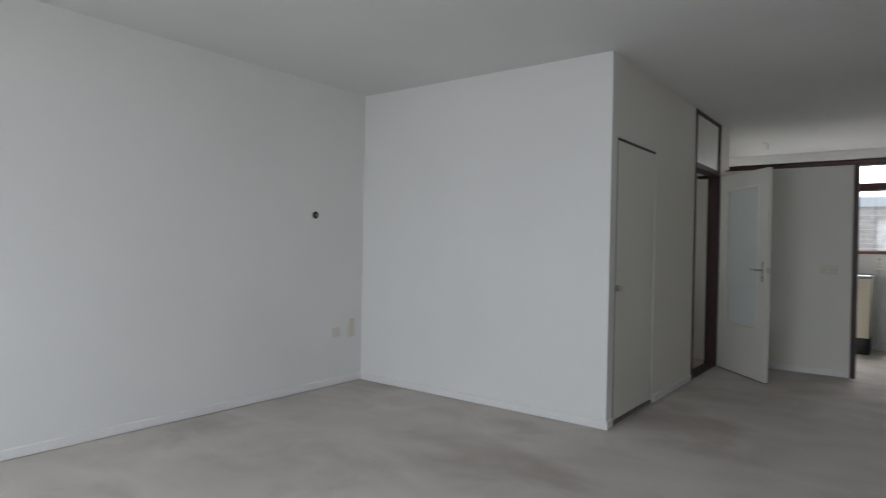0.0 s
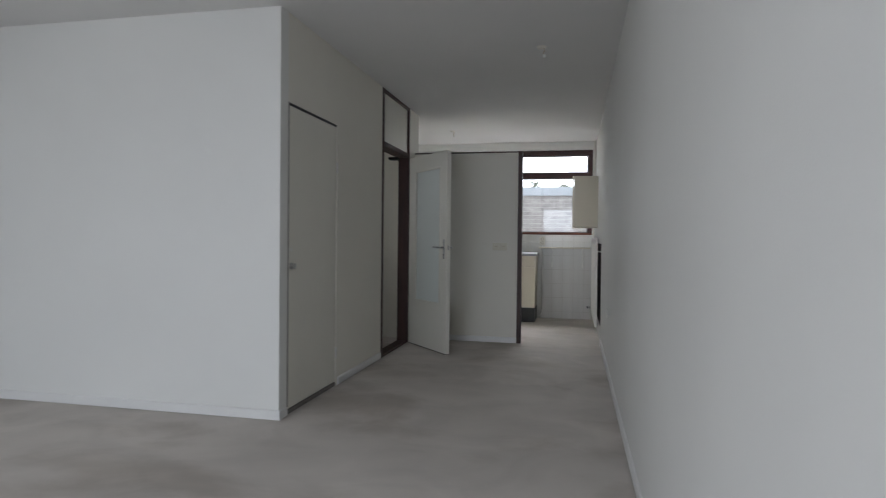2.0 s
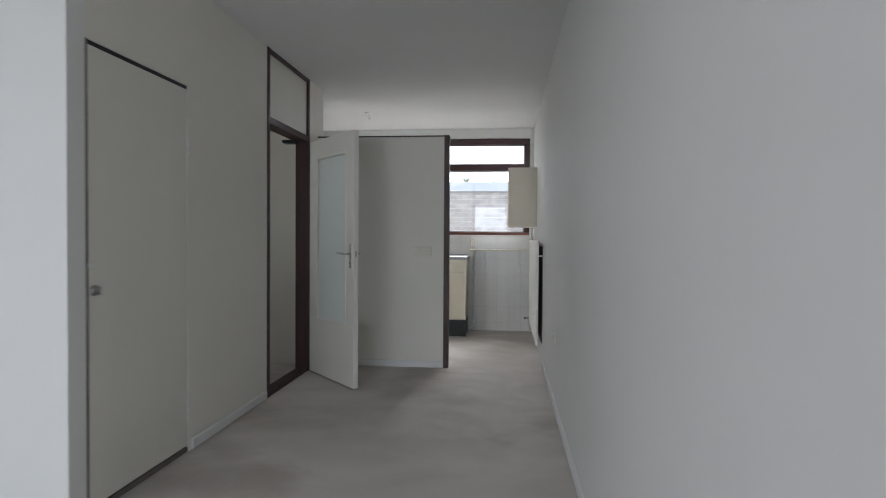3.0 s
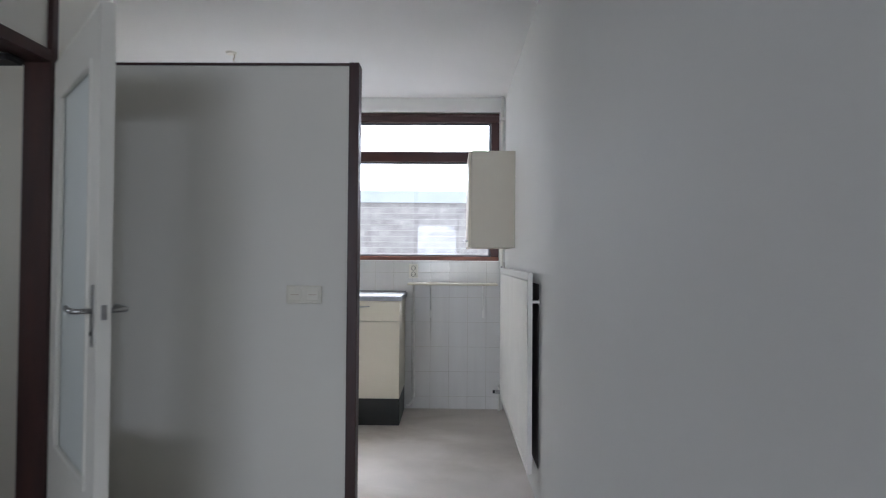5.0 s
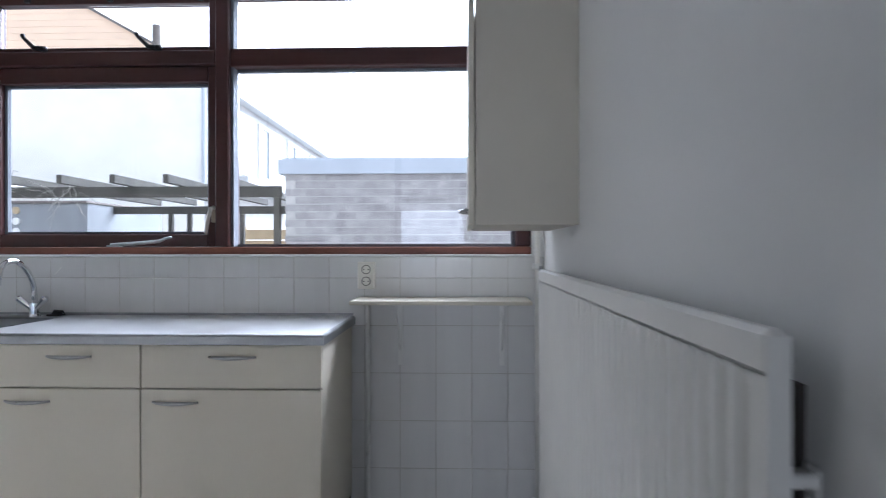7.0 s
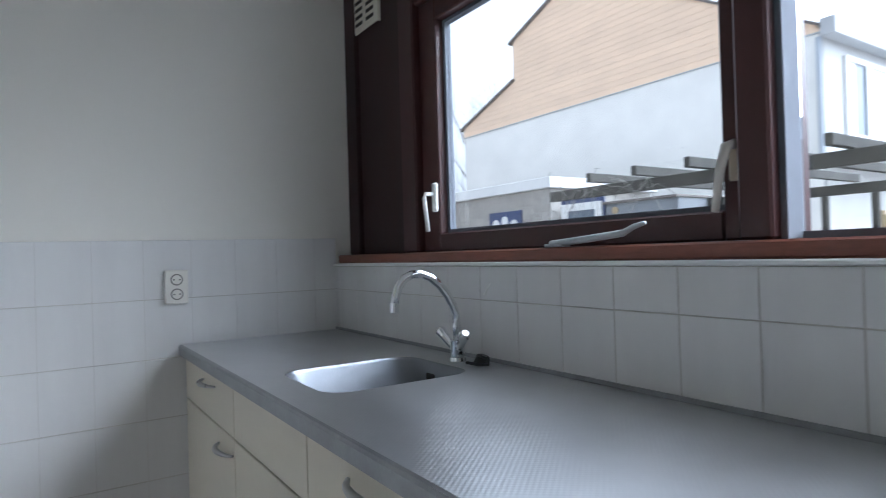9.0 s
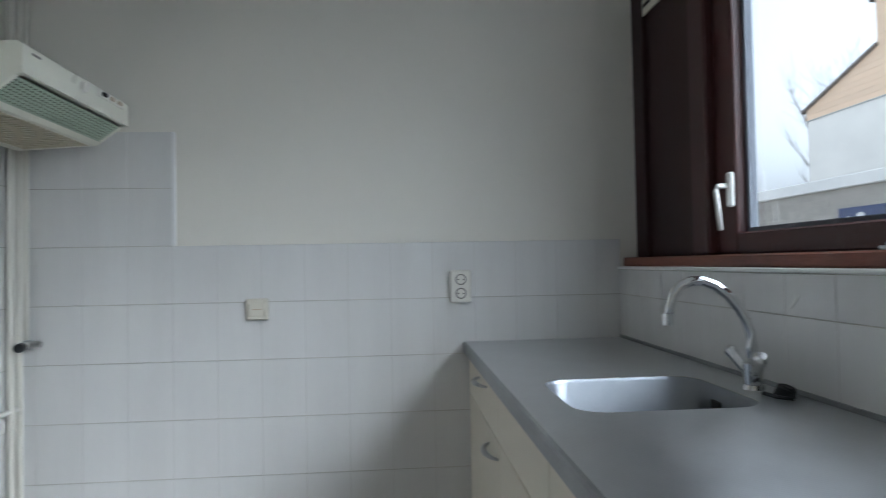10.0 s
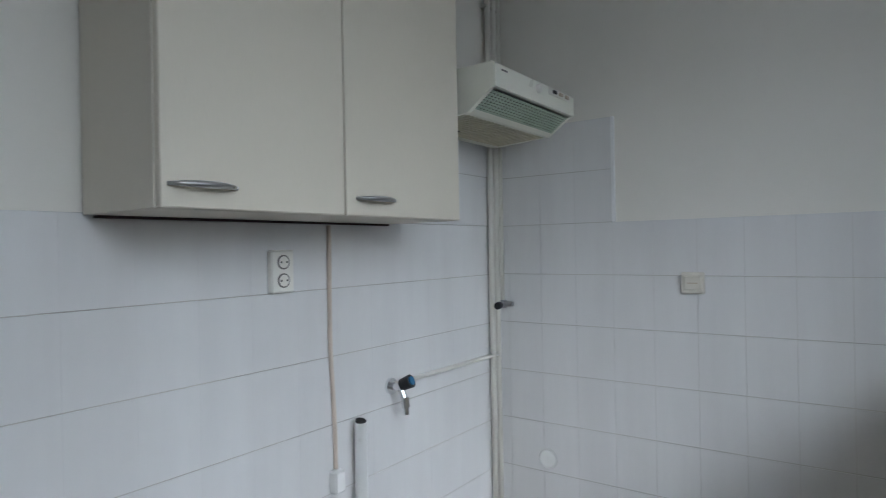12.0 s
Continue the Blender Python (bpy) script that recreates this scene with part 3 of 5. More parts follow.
def vent_grille():
    v = thing("vent_grille", "cream slotted air vent high on the blind panel", "vent", (-2.885, 0.0845, 2.19))
    part("plate", boxes(((-0.105, -0.014, -0.10), (0.105, -0.008, 0.125)), ((-0.105, -0.008, -0.10), (-0.095, 0, 0.125)), ((0.095, -0.008, -0.10), (0.105, 0, 0.125))), OLDIVORY, v)
    for i in range(7):
        for x in (-0.045, 0.045):
            part("slot", boxes(((x - 0.03, -0.0155, -0.075 + i * 0.028), (x + 0.03, -0.0135, -0.062 + i * 0.028))), DARKH, v)


vent_grille()


# ---------------------------------------------------------------- kitchen base units
def handle_bar(parent, x0, x1, z, y, out=-1):
    """A bowed metal handle along x on a front at y; out: the side it stands proud on."""
    pts, n = [], 9
    for i in range(n):
        u = i / (n - 1)
        pts.append((x0 + (x1 - x0) * u, y + out * (0.003 + 0.024 * math.sin(math.pi * u) ** 0.7), z))
    bm = bmesh.new()
    bm_tube(bm, pts, [0.0042 + 0.0042 * math.sin(math.pi * i / (n - 1)) for i in range(n)], 8)
    for v in bm.verts:
        v.co.z = z + (v.co.z - z) * 0.85
    return part("handle", bm, SATIN, parent, "bowed satin metal handle", True)


YF = -0.565


def base_unit(x0, x1, drawer_handle, door_handle, label):
    u = thing("base_cabinet", label, "kitchen cabinet", (0, 0, 0), group="base units under the worktop")
    g = 0.002
    for name, a, b in (("side_panel", (x0 + g, YF + 0.019, 0.20), (x0 + 0.018, -0.015, 0.905)), ("side_panel", (x1 - 0.018, YF + 0.019, 0.20), (x1 - g, -0.015, 0.905)),
                       ("bottom_panel", (x0 + 0.018, YF + 0.019, 0.20), (x1 - 0.018, -0.015, 0.218)), ("back_panel", (x0 + 0.018, -0.023, 0.218), (x1 - 0.018, -0.015, 0.905)),
                       ("rail", (x0 + 0.018, YF + 0.019, 0.745), (x1 - 0.018, YF + 0.10, 0.763))):
        part(name, boxes((a, b)), CREAMC, u)
    d = part("drawer_front", boxes(((x0 + g, YF, 0.760), (x1 - g, YF + 0.018, 0.903)), bevel=0.002), CREAM, u)
    if drawer_handle:
        handle_bar(d, *drawer_handle, 0.864, YF)
    d = part("door", boxes(((x0 + g, YF, 0.204), (x1 - g, YF + 0.018, 0.755)), bevel=0.002), CREAM, u)
    handle_bar(d, *door_handle, 0.713, YF)


base_unit(-1.412, -0.803, (-1.18, -1.022), (-1.369, -1.216), "cream base unit with a drawer at the worktop's free end")
base_unit(-1.919, -1.412, (-1.73, -1.577), (-1.874, -1.718), "cream base unit with a drawer over a door")
base_unit(-2.44, -1.919, None, (-2.10, -1.949), "cream sink unit with a blind front over a door")
base_unit(-3.054, -2.44, (-2.78, -2.63), (-2.60, -2.45), "cream base unit with a drawer against the tiled wall")
tagged(part("plinth", boxes(((-3.054, -0.518, 0.0), (-0.806, -0.50, 0.198)), ((-0.824, -0.50, 0.0), (-0.806, -0.03, 0.198)), bevel=0.002), BLACKP), "black plinth under the base units", "plinth")


def worktop():
    """A stainless top with a hole for the bowl."""
    t = thing("worktop", "ribbed stainless-steel worktop with a built-in sink", "worktop")
    x0, x1, y0, y1, z0, z1 = W + 0.004, -0.800, -0.578, -0.010, 0.907, COUNTER
    sx0, sx1, sy0, sy1, r = -2.31, -1.985, -0.49, -0.115, 0.065
    def rounded(ax, bx, ay, by, rad, k=6):
        out = []
        for cx, cy, a0 in ((bx - rad, by - rad, 0), (ax + rad, by - rad, 90), (ax + rad, ay + rad, 180), (bx - rad, ay + rad, 270)):
            for i in range(k + 1):
                a = radians(a0 + 90 * i / k)
                out.append((cx + rad * math.cos(a), cy + rad * math.sin(a)))
        return out
    hole = rounded(sx0, sx1, sy0, sy1, r)
    bm = bmesh.new()
    inner = [bm.verts.new((x, y, z1)) for x, y in hole]
    lip = [bm.verts.new((x, y, z1)) for x, y in rounded(sx0 - 0.02, sx1 + 0.02, sy0 - 0.02, sy1 + 0.02, r + 0.02)]
    n = len(inner)
    for i in range(n):
        bm.faces.new((inner[i], inner[(i + 1) % n], lip[(i + 1) % n], lip[i]))
    k = 7
    corner = [bm.verts.new(c) for c in ((sx1 + 0.02, sy1 + 0.02, z1), (sx0 - 0.02, sy1 + 0.02, z1), (sx0 - 0.02, sy0 - 0.02, z1), (sx1 + 0.02, sy0 - 0.02, z1))]
    for q in range(4):
        arc = lip[q * k:(q + 1) * k]
        for a, b in zip(arc, arc[1:]):
            bm.faces.new((corner[q], a, b))
    for q in range(4):
        a, b = lip[q * k + k - 1], lip[((q + 1) * k) % n]
        bm.faces.new((corner[q], a, b, corner[(q + 1) % 4]))
    bmesh.ops.recalc_face_normals(bm, faces=bm.faces)
    xs, ys = [x0, sx0 - 0.02, sx1 + 0.02, x1], [y0, sy0 - 0.02, sy1 + 0.02, y1]
    for i in range(3):
        for j in range(3):
            if (i, j) != (1, 1):
                bm.faces.new([bm.verts.new((x, y, z1)) for x, y in ((xs[i], ys[j]), (xs[i + 1], ys[j]), (xs[i + 1], ys[j + 1]), (xs[i], ys[j + 1]))])
    bmesh.ops.remove_doubles(bm, verts=bm.verts, dist=0.0005)
    part("top", bm, STEEL, t)
    # rolled front and end edges
    bm = bmesh.new()
    prof = [(0, 0), (0.006, -0.002), (0.009, -0.008), (0.009, -0.035), (0.0, -0.035)]
    bm_prism(bm, [(y0 - a, z1 + b) for a, b in prof], x0, x1 + 0.009, "x")
    bm_prism(bm, [(x1 + a, z1 + b) for a, b in prof], y0, y1, "y")
    bm_prism(bm, [(y1 + 0.0005, z1 - 0.002), (y1 + 0.008, z1 - 0.002), (y1 + 0.008, z1 + 0.010), (y1 + 0.0005, z1 + 0.010)], x0, x1, "x")
    part("rolled_edge", bm, EDGE, t, "darker rolled steel edge")
    # bowl
    bm = bmesh.new()
    rings = []
    for inset, z, rad in ((0.0, z1 - 0.001, r), (0.006, z1 - 0.008, r), (0.012, z1 - 0.13, r - 0.005), (0.03, z1 - 0.152, r - 0.012), (0.10, z1 - 0.157, r - 0.03)):
        rings.append([bm.verts.new((x, y, z)) for x, y in rounded(sx0 + inset, sx1 - inset, sy0 + inset, sy1 - inset, rad)])
    for a, b in zip(rings, rings[1:]):
        for i in range(n):
            bm.faces.new((a[i], a[(i + 1) % n], b[(i + 1) % n], b[i]))
    bm.faces.new(rings[-1])
    part("sink_bowl", bm, BOWL, t, "brushed steel sink bowl", True)
    bm = bmesh.new()
    bm_cyl(bm, (-2.17, -0.30, z1 - 0.1565), (-2.17, -0.30, z1 - 0.150), 0.036, sides=24)
    part("drain", bm, CHROME, t)
    bm = bmesh.new()
    bm_box(bm, (-2.19, sy1 - 0.016, z1 - 0.06), (-2.15, sy1 - 0.010, z1 - 0.03), 0.003)
    part("overflow", bm, DARKH, t, "dark overflow slot")


worktop()


def tap():
    t = thing("kitchen_tap", "chrome two-handle kitchen tap with a swan neck", "tap", (-2.136, -0.062, COUNTER))
    bm = bmesh.new()
    bm_cyl(bm, (0, 0, 0), (0, 0, 0.010), 0.023, 0.021, 24)
    bm_cyl(bm, (0, 0, 0.012), (0, 0, 0.055), 0.019, 0.021, 24)
    part("body", bm, CHROME, t, smooth=False)
    pts = [(0, 0, 0.05), (-0.0005, -0.0005, 0.09), (-0.002, -0.002, 0.12)]
    for d, z in ((0.010, 0.15), (0.024, 0.178), (0.045, 0.206), (0.070, 0.227), (0.095, 0.237), (0.118, 0.236), (0.138, 0.226), (0.153, 0.207), (0.161, 0.183), (0.165, 0.155)):
        pts.append((-0.127 * d, -1.06 * d, z - 0.004))
    bm = bmesh.new()
    bm_tube(bm, pts, 0.0112, 14)
    sp = part("spout", bm, CHROME, t, "curved chrome spout", True)
    bm = bmesh.new()
    e = pts[-1]
    bm_cyl(bm, (e[0], e[1], e[2] - 0.012), (e[0], e[1], e[2] + 0.012), 0.012, sides=16)
    part("aerator", bm, CHROME, sp, smooth=False)
    for sx in (-1, 1):
        bm = bmesh.new()
        p0 = Vector((sx * 0.012, -0.004, 0.035))
        p1 = Vector((sx * 0.042, -0.012, 0.062))
        bm_tube(bm, [p0, p1, p1 + (p1 - p0).normalized() * 0.02, p1 + (p1 - p0).normalized() * 0.028], [0.011, 0.013, 0.0155, 0.009], 12)
        part("tap_handle", bm, CHROME, t, "ribbed chrome turning knob", False)


tap()


def plug():
    p = thing("sink_plug", "black rubber sink plug lying on the worktop", "sink plug", (-2.050, -0.050, COUNTER))
    bm = bmesh.new()
    bm_cyl(bm, (0, 0, 0.001), (0.006, 0.002, 0.021), 0.021, 0.017, 18)
    part("stopper", bm, BLACKR, p)
    bm = bmesh.new()
    bm_tube(bm, [(0.0, 0, 0.021), (0.03, -0.005, 0.020), (0.045, -0.012, 0.007), (0.02, -0.028, 0.006), (-0.02, -0.032, 0.006)], 0.004, 6)
    part("cord", bm, BLACKR, p)


plug()


# ---------------------------------------------------------------- sockets and switches
def double_socket(where, rz, label):
    """A two-gang surface socket; its back lies in the local plane y = 0, facing -y."""
    s = thing("wall_socket", label, "socket", where, rz)
    part("cover", boxes(((-0.037, -0.022, -0.057), (0.037, -0.0005, 0.057)), bevel=0.004), IVORY, s)
    for z in (-0.0245, 0.0245):
        # grey ring round a raised disc, painted shade of a recessed well
        bm = bmesh.new()
        bm_cyl(bm, (0, -0.0245, z), (0, -0.021, z), 0.0195, sides=24)
        w = part("socket_well", bm, WELLSHADE, s)
        bm = bmesh.new()
        bm_cyl(bm, (0, -0.0255, z), (0, -0.024, z), 0.0158, sides=24)
        part("well_floor", bm, IVORY, w)
        bm = bmesh.new()
        for x in (-0.0095, 0.0095):
            bm_cyl(bm, (x, -0.0265, z), (x, -0.025, z), 0.0028, sides=8)
        part("pin_hole", bm, DARKH, w)
    return s


def plate(where, rz, w, h, label, category, mat=IVORY, rockers=0, name="wall_switch"):
    s = thing(name, label, category, where, rz)
    part("cover", boxes(((-w / 2, -0.012, -h / 2), (w / 2, -0.0005, h / 2)), bevel=0.004), mat, s)
    for i in range(rockers):
        c = (i - (rockers - 1) / 2) * w / max(rockers, 1)
        r = part("rocker", boxes(((c - w / rockers * 0.36, -0.016, -h * 0.32), (c + w / rockers * 0.36, -0.011, h * 0.32)), bevel=0.002), mat, s)
        part("rocker_mark", boxes(((c - w / rockers * 0.22, -0.0168, -0.002), (c + w / rockers * 0.22, -0.0155, 0.002))), BEIGE, r)
    return s


double_socket((-0.742, -0.006, 1.112), 0, "ivory double socket on the tiles above the shelf")
double_socket((W + 0.006, -0.592, 1.140), 90, "ivory double socket on the tiles beside the worktop")
double_socket((-1.885, S + 0.006, 1.159), 180, "ivory double socket on the tiles under the wall cabinet")
plate((W + 0.006, -1.303, 1.075), 90, 0.078, 0.075, "ivory single switch on the tiled wall", "switch", AGED, 1)
plate((-1.083, -2.255, 1.046), 0, 0.158, 0.08, "ivory double switch on the white partition", "switch", OLDIVORY, 2)
plate((LW, -5.76, 0.45), 90, 0.075, 0.08, "small beige wall outlet low on the wall", "socket", AGED, 0, "wall_outlet")
plate((LW, -5.575, 0.475), 90, 0.075, 0.155, "tall beige double outlet low on the wall", "socket", AGED, 0, "wall_outlet")
plate((0.0, -3.41, 0.493), -90, 0.075, 0.08, "white wall outlet on the party wall", "socket", WHITEP, 0, "wall_outlet")


def cable_hole():
    h = thing("cable_hole", "round open junction box with a dark hole", "junction box", (LW, -6.0, 1.44), 90)
    bm = bmesh.new()
    bm_cyl(bm, (0, -0.006, 0), (0, -0.0005, 0), 0.040, sides=24)
    part("rim", bm, WHITEP, h)
    bm = bmesh.new()
    bm_cyl(bm, (0, -0.0085, 0), (0, -0.0055, 0), 0.030, sides=24)
    part("hole", bm, DARKH, h)
    bm = bmesh.new()
    bm_tube(bm, [(0, -0.008, 0.005), (0.008, -0.02, 0), (0.002, -0.022, -0.012)], 0.004, 6)
    part("wire_end", bm, BEIGE, h)


cable_hole()


def ceiling_hook(where, label):
    h = thing("ceiling_hook", label, "hook", where, group="lamp points on the ceiling")
    bm = bmesh.new()
    bm_cyl(bm, (0, 0, -0.012), (0, 0, -0.0005), 0.03, 0.036, 20)
    part("rose", bm, IVORY, h)
    bm = bmesh.new()
    bm_tube(bm, [(0.018, 0, -0.012), (0.022, 0.004, -0.03), (0.012, 0.004, -0.045), (0.020, 0.002, -0.062)], 0.004, 6)
    part("wire", bm, BEIGE, h, smooth=True)
    bm = bmesh.new()
    bm_box(bm, (0.010, -0.006, -0.08), (0.030, 0.010, -0.058), 0.003)
    part("connector", bm, WHITEP, h)


ceiling_hook((-0.545, -4.37, CEIL), "ceiling lamp point with a short wire")
ceiling_hook((-1.86, -1.08, CEIL), "lamp point with a wire on the kitchen ceiling")


# ---------------------------------------------------------------- radiator and corner pipe
def radiator():
    r = thing("radiator", "tall ribbed cream panel radiator on the party wall", "radiator")
    ya, yb, z0, z1 = -1.995, -0.33, 0.17, 1.148
    xf, xb = -0.060, -0.040
    bm = bmesh.new()
    n = 34
    prof = [(ya, xf), (ya + 0.03, xf)]
    p = (yb - ya - 0.06) / n
    for i in range(n):
        y = ya + 0.03 + i * p
        prof += [(y + p * 0.15, xf - 0.001), (y + p * 0.38, xf + 0.012), (y + p * 0.62, xf + 0.012), (y + p * 0.85, xf - 0.001)]
    prof += [(yb - 0.03, xf), (yb, xf)]
    lo, hi = z0 + 0.035, z1 - 0.045
    rows = [[bm.verts.new((x, y, z)) for y, x in prof] for z in (lo, lo + 0.015, hi - 0.015, hi)]
    for i, row in enumerate(rows):
        if i in (0, 3):
            for v in row:
                v.co.x = xf
    for a, b in zip(rows, rows[1:]):
        for k in range(len(prof) - 1):
            bm.faces.new((a[k], a[k + 1], b[k + 1], b[k]))
    part("front_panel", bm, RADM, r, smooth=False)
    part("top_channel", boxes(((xf - 0.002, ya, hi), (xb, yb, z1)), bevel=0.006), RADM, r)
    part("bottom_channel", boxes(((xf - 0.002, ya, z0), (xb, yb, lo)), bevel=0.006), RADM, r)
    part("back_panel", boxes(((xf + 0.0135, ya, lo), (xb, yb, hi))), RADM, r)
    for y in (ya - 0.003, yb):
        part("end_plate", boxes(((xf - 0.001, y, z0 + 0.006), (xb, y + 0.003, z1 - 0.006))), RADM, r)
    for y in (ya + 0.03, yb - 0.3):
        part("bracket", boxes(((xb, y - 0.012, 0.995), (-0.001, y + 0.012, 1.009)), ((-0.006, y - 0.013, 0.985), (-0.001, y + 0.013, 1.015)), bevel=0.003), RADM, r, "cream wall bracket")
    # added dark sheet: paints the shade in the gap behind the panel
    part("back_shade", boxes(((-0.005, ya + 0.045, z0 + 0.02), (-0.001, yb - 0.02, z1 - 0.06))), RADSHADE, r, "dark sheet standing in for the shade behind the panel")
    bm = bmesh.new()
    bm_cyl(bm, (-0.056, yb, 0.205), (-0.056, yb + 0.05, 0.205), 0.011, sides=12)
    bm_cyl(bm, (-0.056, yb + 0.03, 0.205), (-0.098, yb + 0.03, 0.205), 0.017, 0.013, 14)
    v = part("valve", bm, SATIN, r, "metal radiator valve")
    bm = bmesh.new()
    bm_cyl(bm, (-0.098, yb + 0.03, 0.205), (-0.114, yb + 0.03, 0.205), 0.013, sides=14)
    part("valve_cap", bm, BLACKR, v)
    bm = bmesh.new()
    bm_tube(bm, [(-0.056, yb + 0.05, 0.205), (-0.056, yb + 0.2, 0.203), (-0.05, -0.06, 0.20), (-0.045, -0.045, 0.16), (-0.045, -0.045, 0.001)], 0.008, 8)
    part("supply_pipe", bm, RADM, r, smooth=True)
    bm = bmesh.new()
    bm_cyl(bm, (-0.056, yb - 0.02, z1 - 0.02), (-0.056, yb - 0.02, z1 + 0.012), 0.006, sides=10)
    part("air_vent", bm, SATIN, r)


radiator()


def riser():
    p = thing("riser_pipe", "white painted heating pipe in the window corner", "pipe", (-0.030, -0.032, 0))
    bm = bmesh.new()
    bm_tube(bm, [(0, 0, 0.001), (0, 0, 1.2), (0.001, 0, CEIL - 0.001)], 0.0105, 12)
    part("pipe", bm, RADM, p, smooth=True)
    for z in (1.15, 2.35):
        part("clip", boxes(((-0.016, -0.016, z - 0.012), (0.016, 0.031, z + 0.012)), bevel=0.003), WHITEP, p)


riser()


def niche_shelf():
    s = thing("wall_shelf", "thin cream shelf on two white brackets", "shelf", (0, 0, 0))
    part("board", boxes(((-0.776, -0.232, 1.006), (-0.072, -0.008, 1.022)), bevel=0.003), CREAM, s)
    for x in (-0.60, -0.175):
        bm = boxes(((x - 0.010, -0.012, 0.735), (x + 0.010, -0.0065, 1.0055)), ((x - 0.010, -0.20, 1.0), (x + 0.010, -0.0125, 1.0055)), bevel=0.001)
        bm_tube(bm, [(x, -0.014, 0.80), (x, -0.165, 0.999)], 0.0045, 6)
        part("bracket", bm, WHITEP, s, "white metal bracket")


niche_shelf()


def drain_hose():
    h = thing("drain_pipe", "thin white pipe on the tiles beside the base unit", "pipe", (-0.735, -0.022, 0))
    bm = bmesh.new()
    bm_tube(bm, [(0, 0, 1.004), (0.0, 0, 0.6), (0.001, 0, 0.11), (-0.004, -0.01, 0.07), (-0.03, -0.03, 0.04), (-0.052, -0.035, 0.035)], 0.009, 10)
    part("pipe", bm, WHITEP, h, smooth=True)
    bm = bmesh.new()
    bm_cyl(bm, (0, 0, 0.10), (0, 0, 0.13), 0.013, sides=12)
    part("coupling", bm, WHITEP, h)


drain_hose()


# ---------------------------------------------------------------- wall cabinets
def east_cabinet():
    c = thing("wall_cabinet", "narrow cream wall cabinet beside the window", "kitchen cabinet", (0, 0, 0))
    y0, y1, z0, z1, d = -0.786, -0.19, 1.292, 1.955, 0.30
    for name, a, b in (("side_panel", (-d, y0, z0), (-0.001, y0 + 0.016, z1)), ("side_panel", (-d, y1 - 0.016, z0), (-0.001, y1, z1)), ("bottom_panel", (-d, y0 + 0.016, z0), (-0.001, y1 - 0.016, z0 + 0.016)),
                       ("top_panel", (-d, y0 + 0.016, z1 - 0.016), (-0.001, y1 - 0.016, z1)), ("back_panel", (-0.008, y0 + 0.016, z0 + 0.016), (-0.001, y1 - 0.016, z1 - 0.016))):
        part(name, boxes((a, b), bevel=0.001), CREAMC, c)
    door = part("door", boxes(((-d - 0.021, y0 + 0.001, z0 + 0.001), (-d - 0.003, y1 - 0.001, z1 - 0.001)), bevel=0.002), CREAM, c)
    bm = bmesh.new()
    pts = [(-d - 0.021 - 0.003 - 0.024 * math.sin(math.pi * i / 8) ** 0.7, y0 + 0.04 + 0.15 * i / 8, z0 + 0.045) for i in range(9)]
    bm_tube(bm, pts, 0.005, 8)
    part("handle", bm, SATIN, door, "bowed satin metal handle", True)


east_cabinet()


def south_cabinet():
    c = thing("wall_cabinet", "wide cream wall cabinet with two doors over the tiles", "kitchen cabinet", (0, 0, 0))
    xa, xb, y0, y1, z0, z1 = -2.328, -1.395, S + 0.008, -1.812, 1.294, 1.985
    m = -1.85
    for name, a, b in (("side_panel", (xa, y0, z0), (xa + 0.016, y1, z1)), ("side_panel", (xb - 0.016, y0, z0), (xb, y1, z1)), ("divider", (m - 0.016, y0, z0 + 0.016), (m + 0.016, y1, z1 - 0.016)),
                       ("bottom_panel", (xa + 0.016, y0 + 0.012, z0), (xb - 0.016, y1, z0 + 0.016)), ("top_panel", (xa + 0.016, y0, z1 - 0.016), (xb - 0.016, y1, z1)),
                       ("back_panel", (xa + 0.016, y0, z0 + 0.016), (m - 0.016, y0 + 0.006, z1 - 0.016)), ("back_panel", (m + 0.016, y0, z0 + 0.016), (xb - 0.016, y0 + 0.006, z1 - 0.016))):
        part(name, boxes((a, b), bevel=0.001), CREAMC, c)
    for x0, x1, h in ((xa + 0.001, m - 0.0025, (-2.025, -1.883)), (m + 0.0025, xb - 0.001, (-1.55, -1.407))):
        d = part("door", boxes(((x0, y1 + 0.003, z0 + 0.001), (x1, y1 + 0.021, z1 - 0.001)), bevel=0.002), CREAM, c)
        handle_bar(d, *h, 1.337, y1 + 0.021, 1)
    part("lower_strip", boxes(((xa + 0.01, y0 - 0.001, z0 - 0.006), (xb - 0.02, y0 + 0.02, z0 - 0.0005))), PANEL, c, "dark strip under the back edge")


south_cabinet()


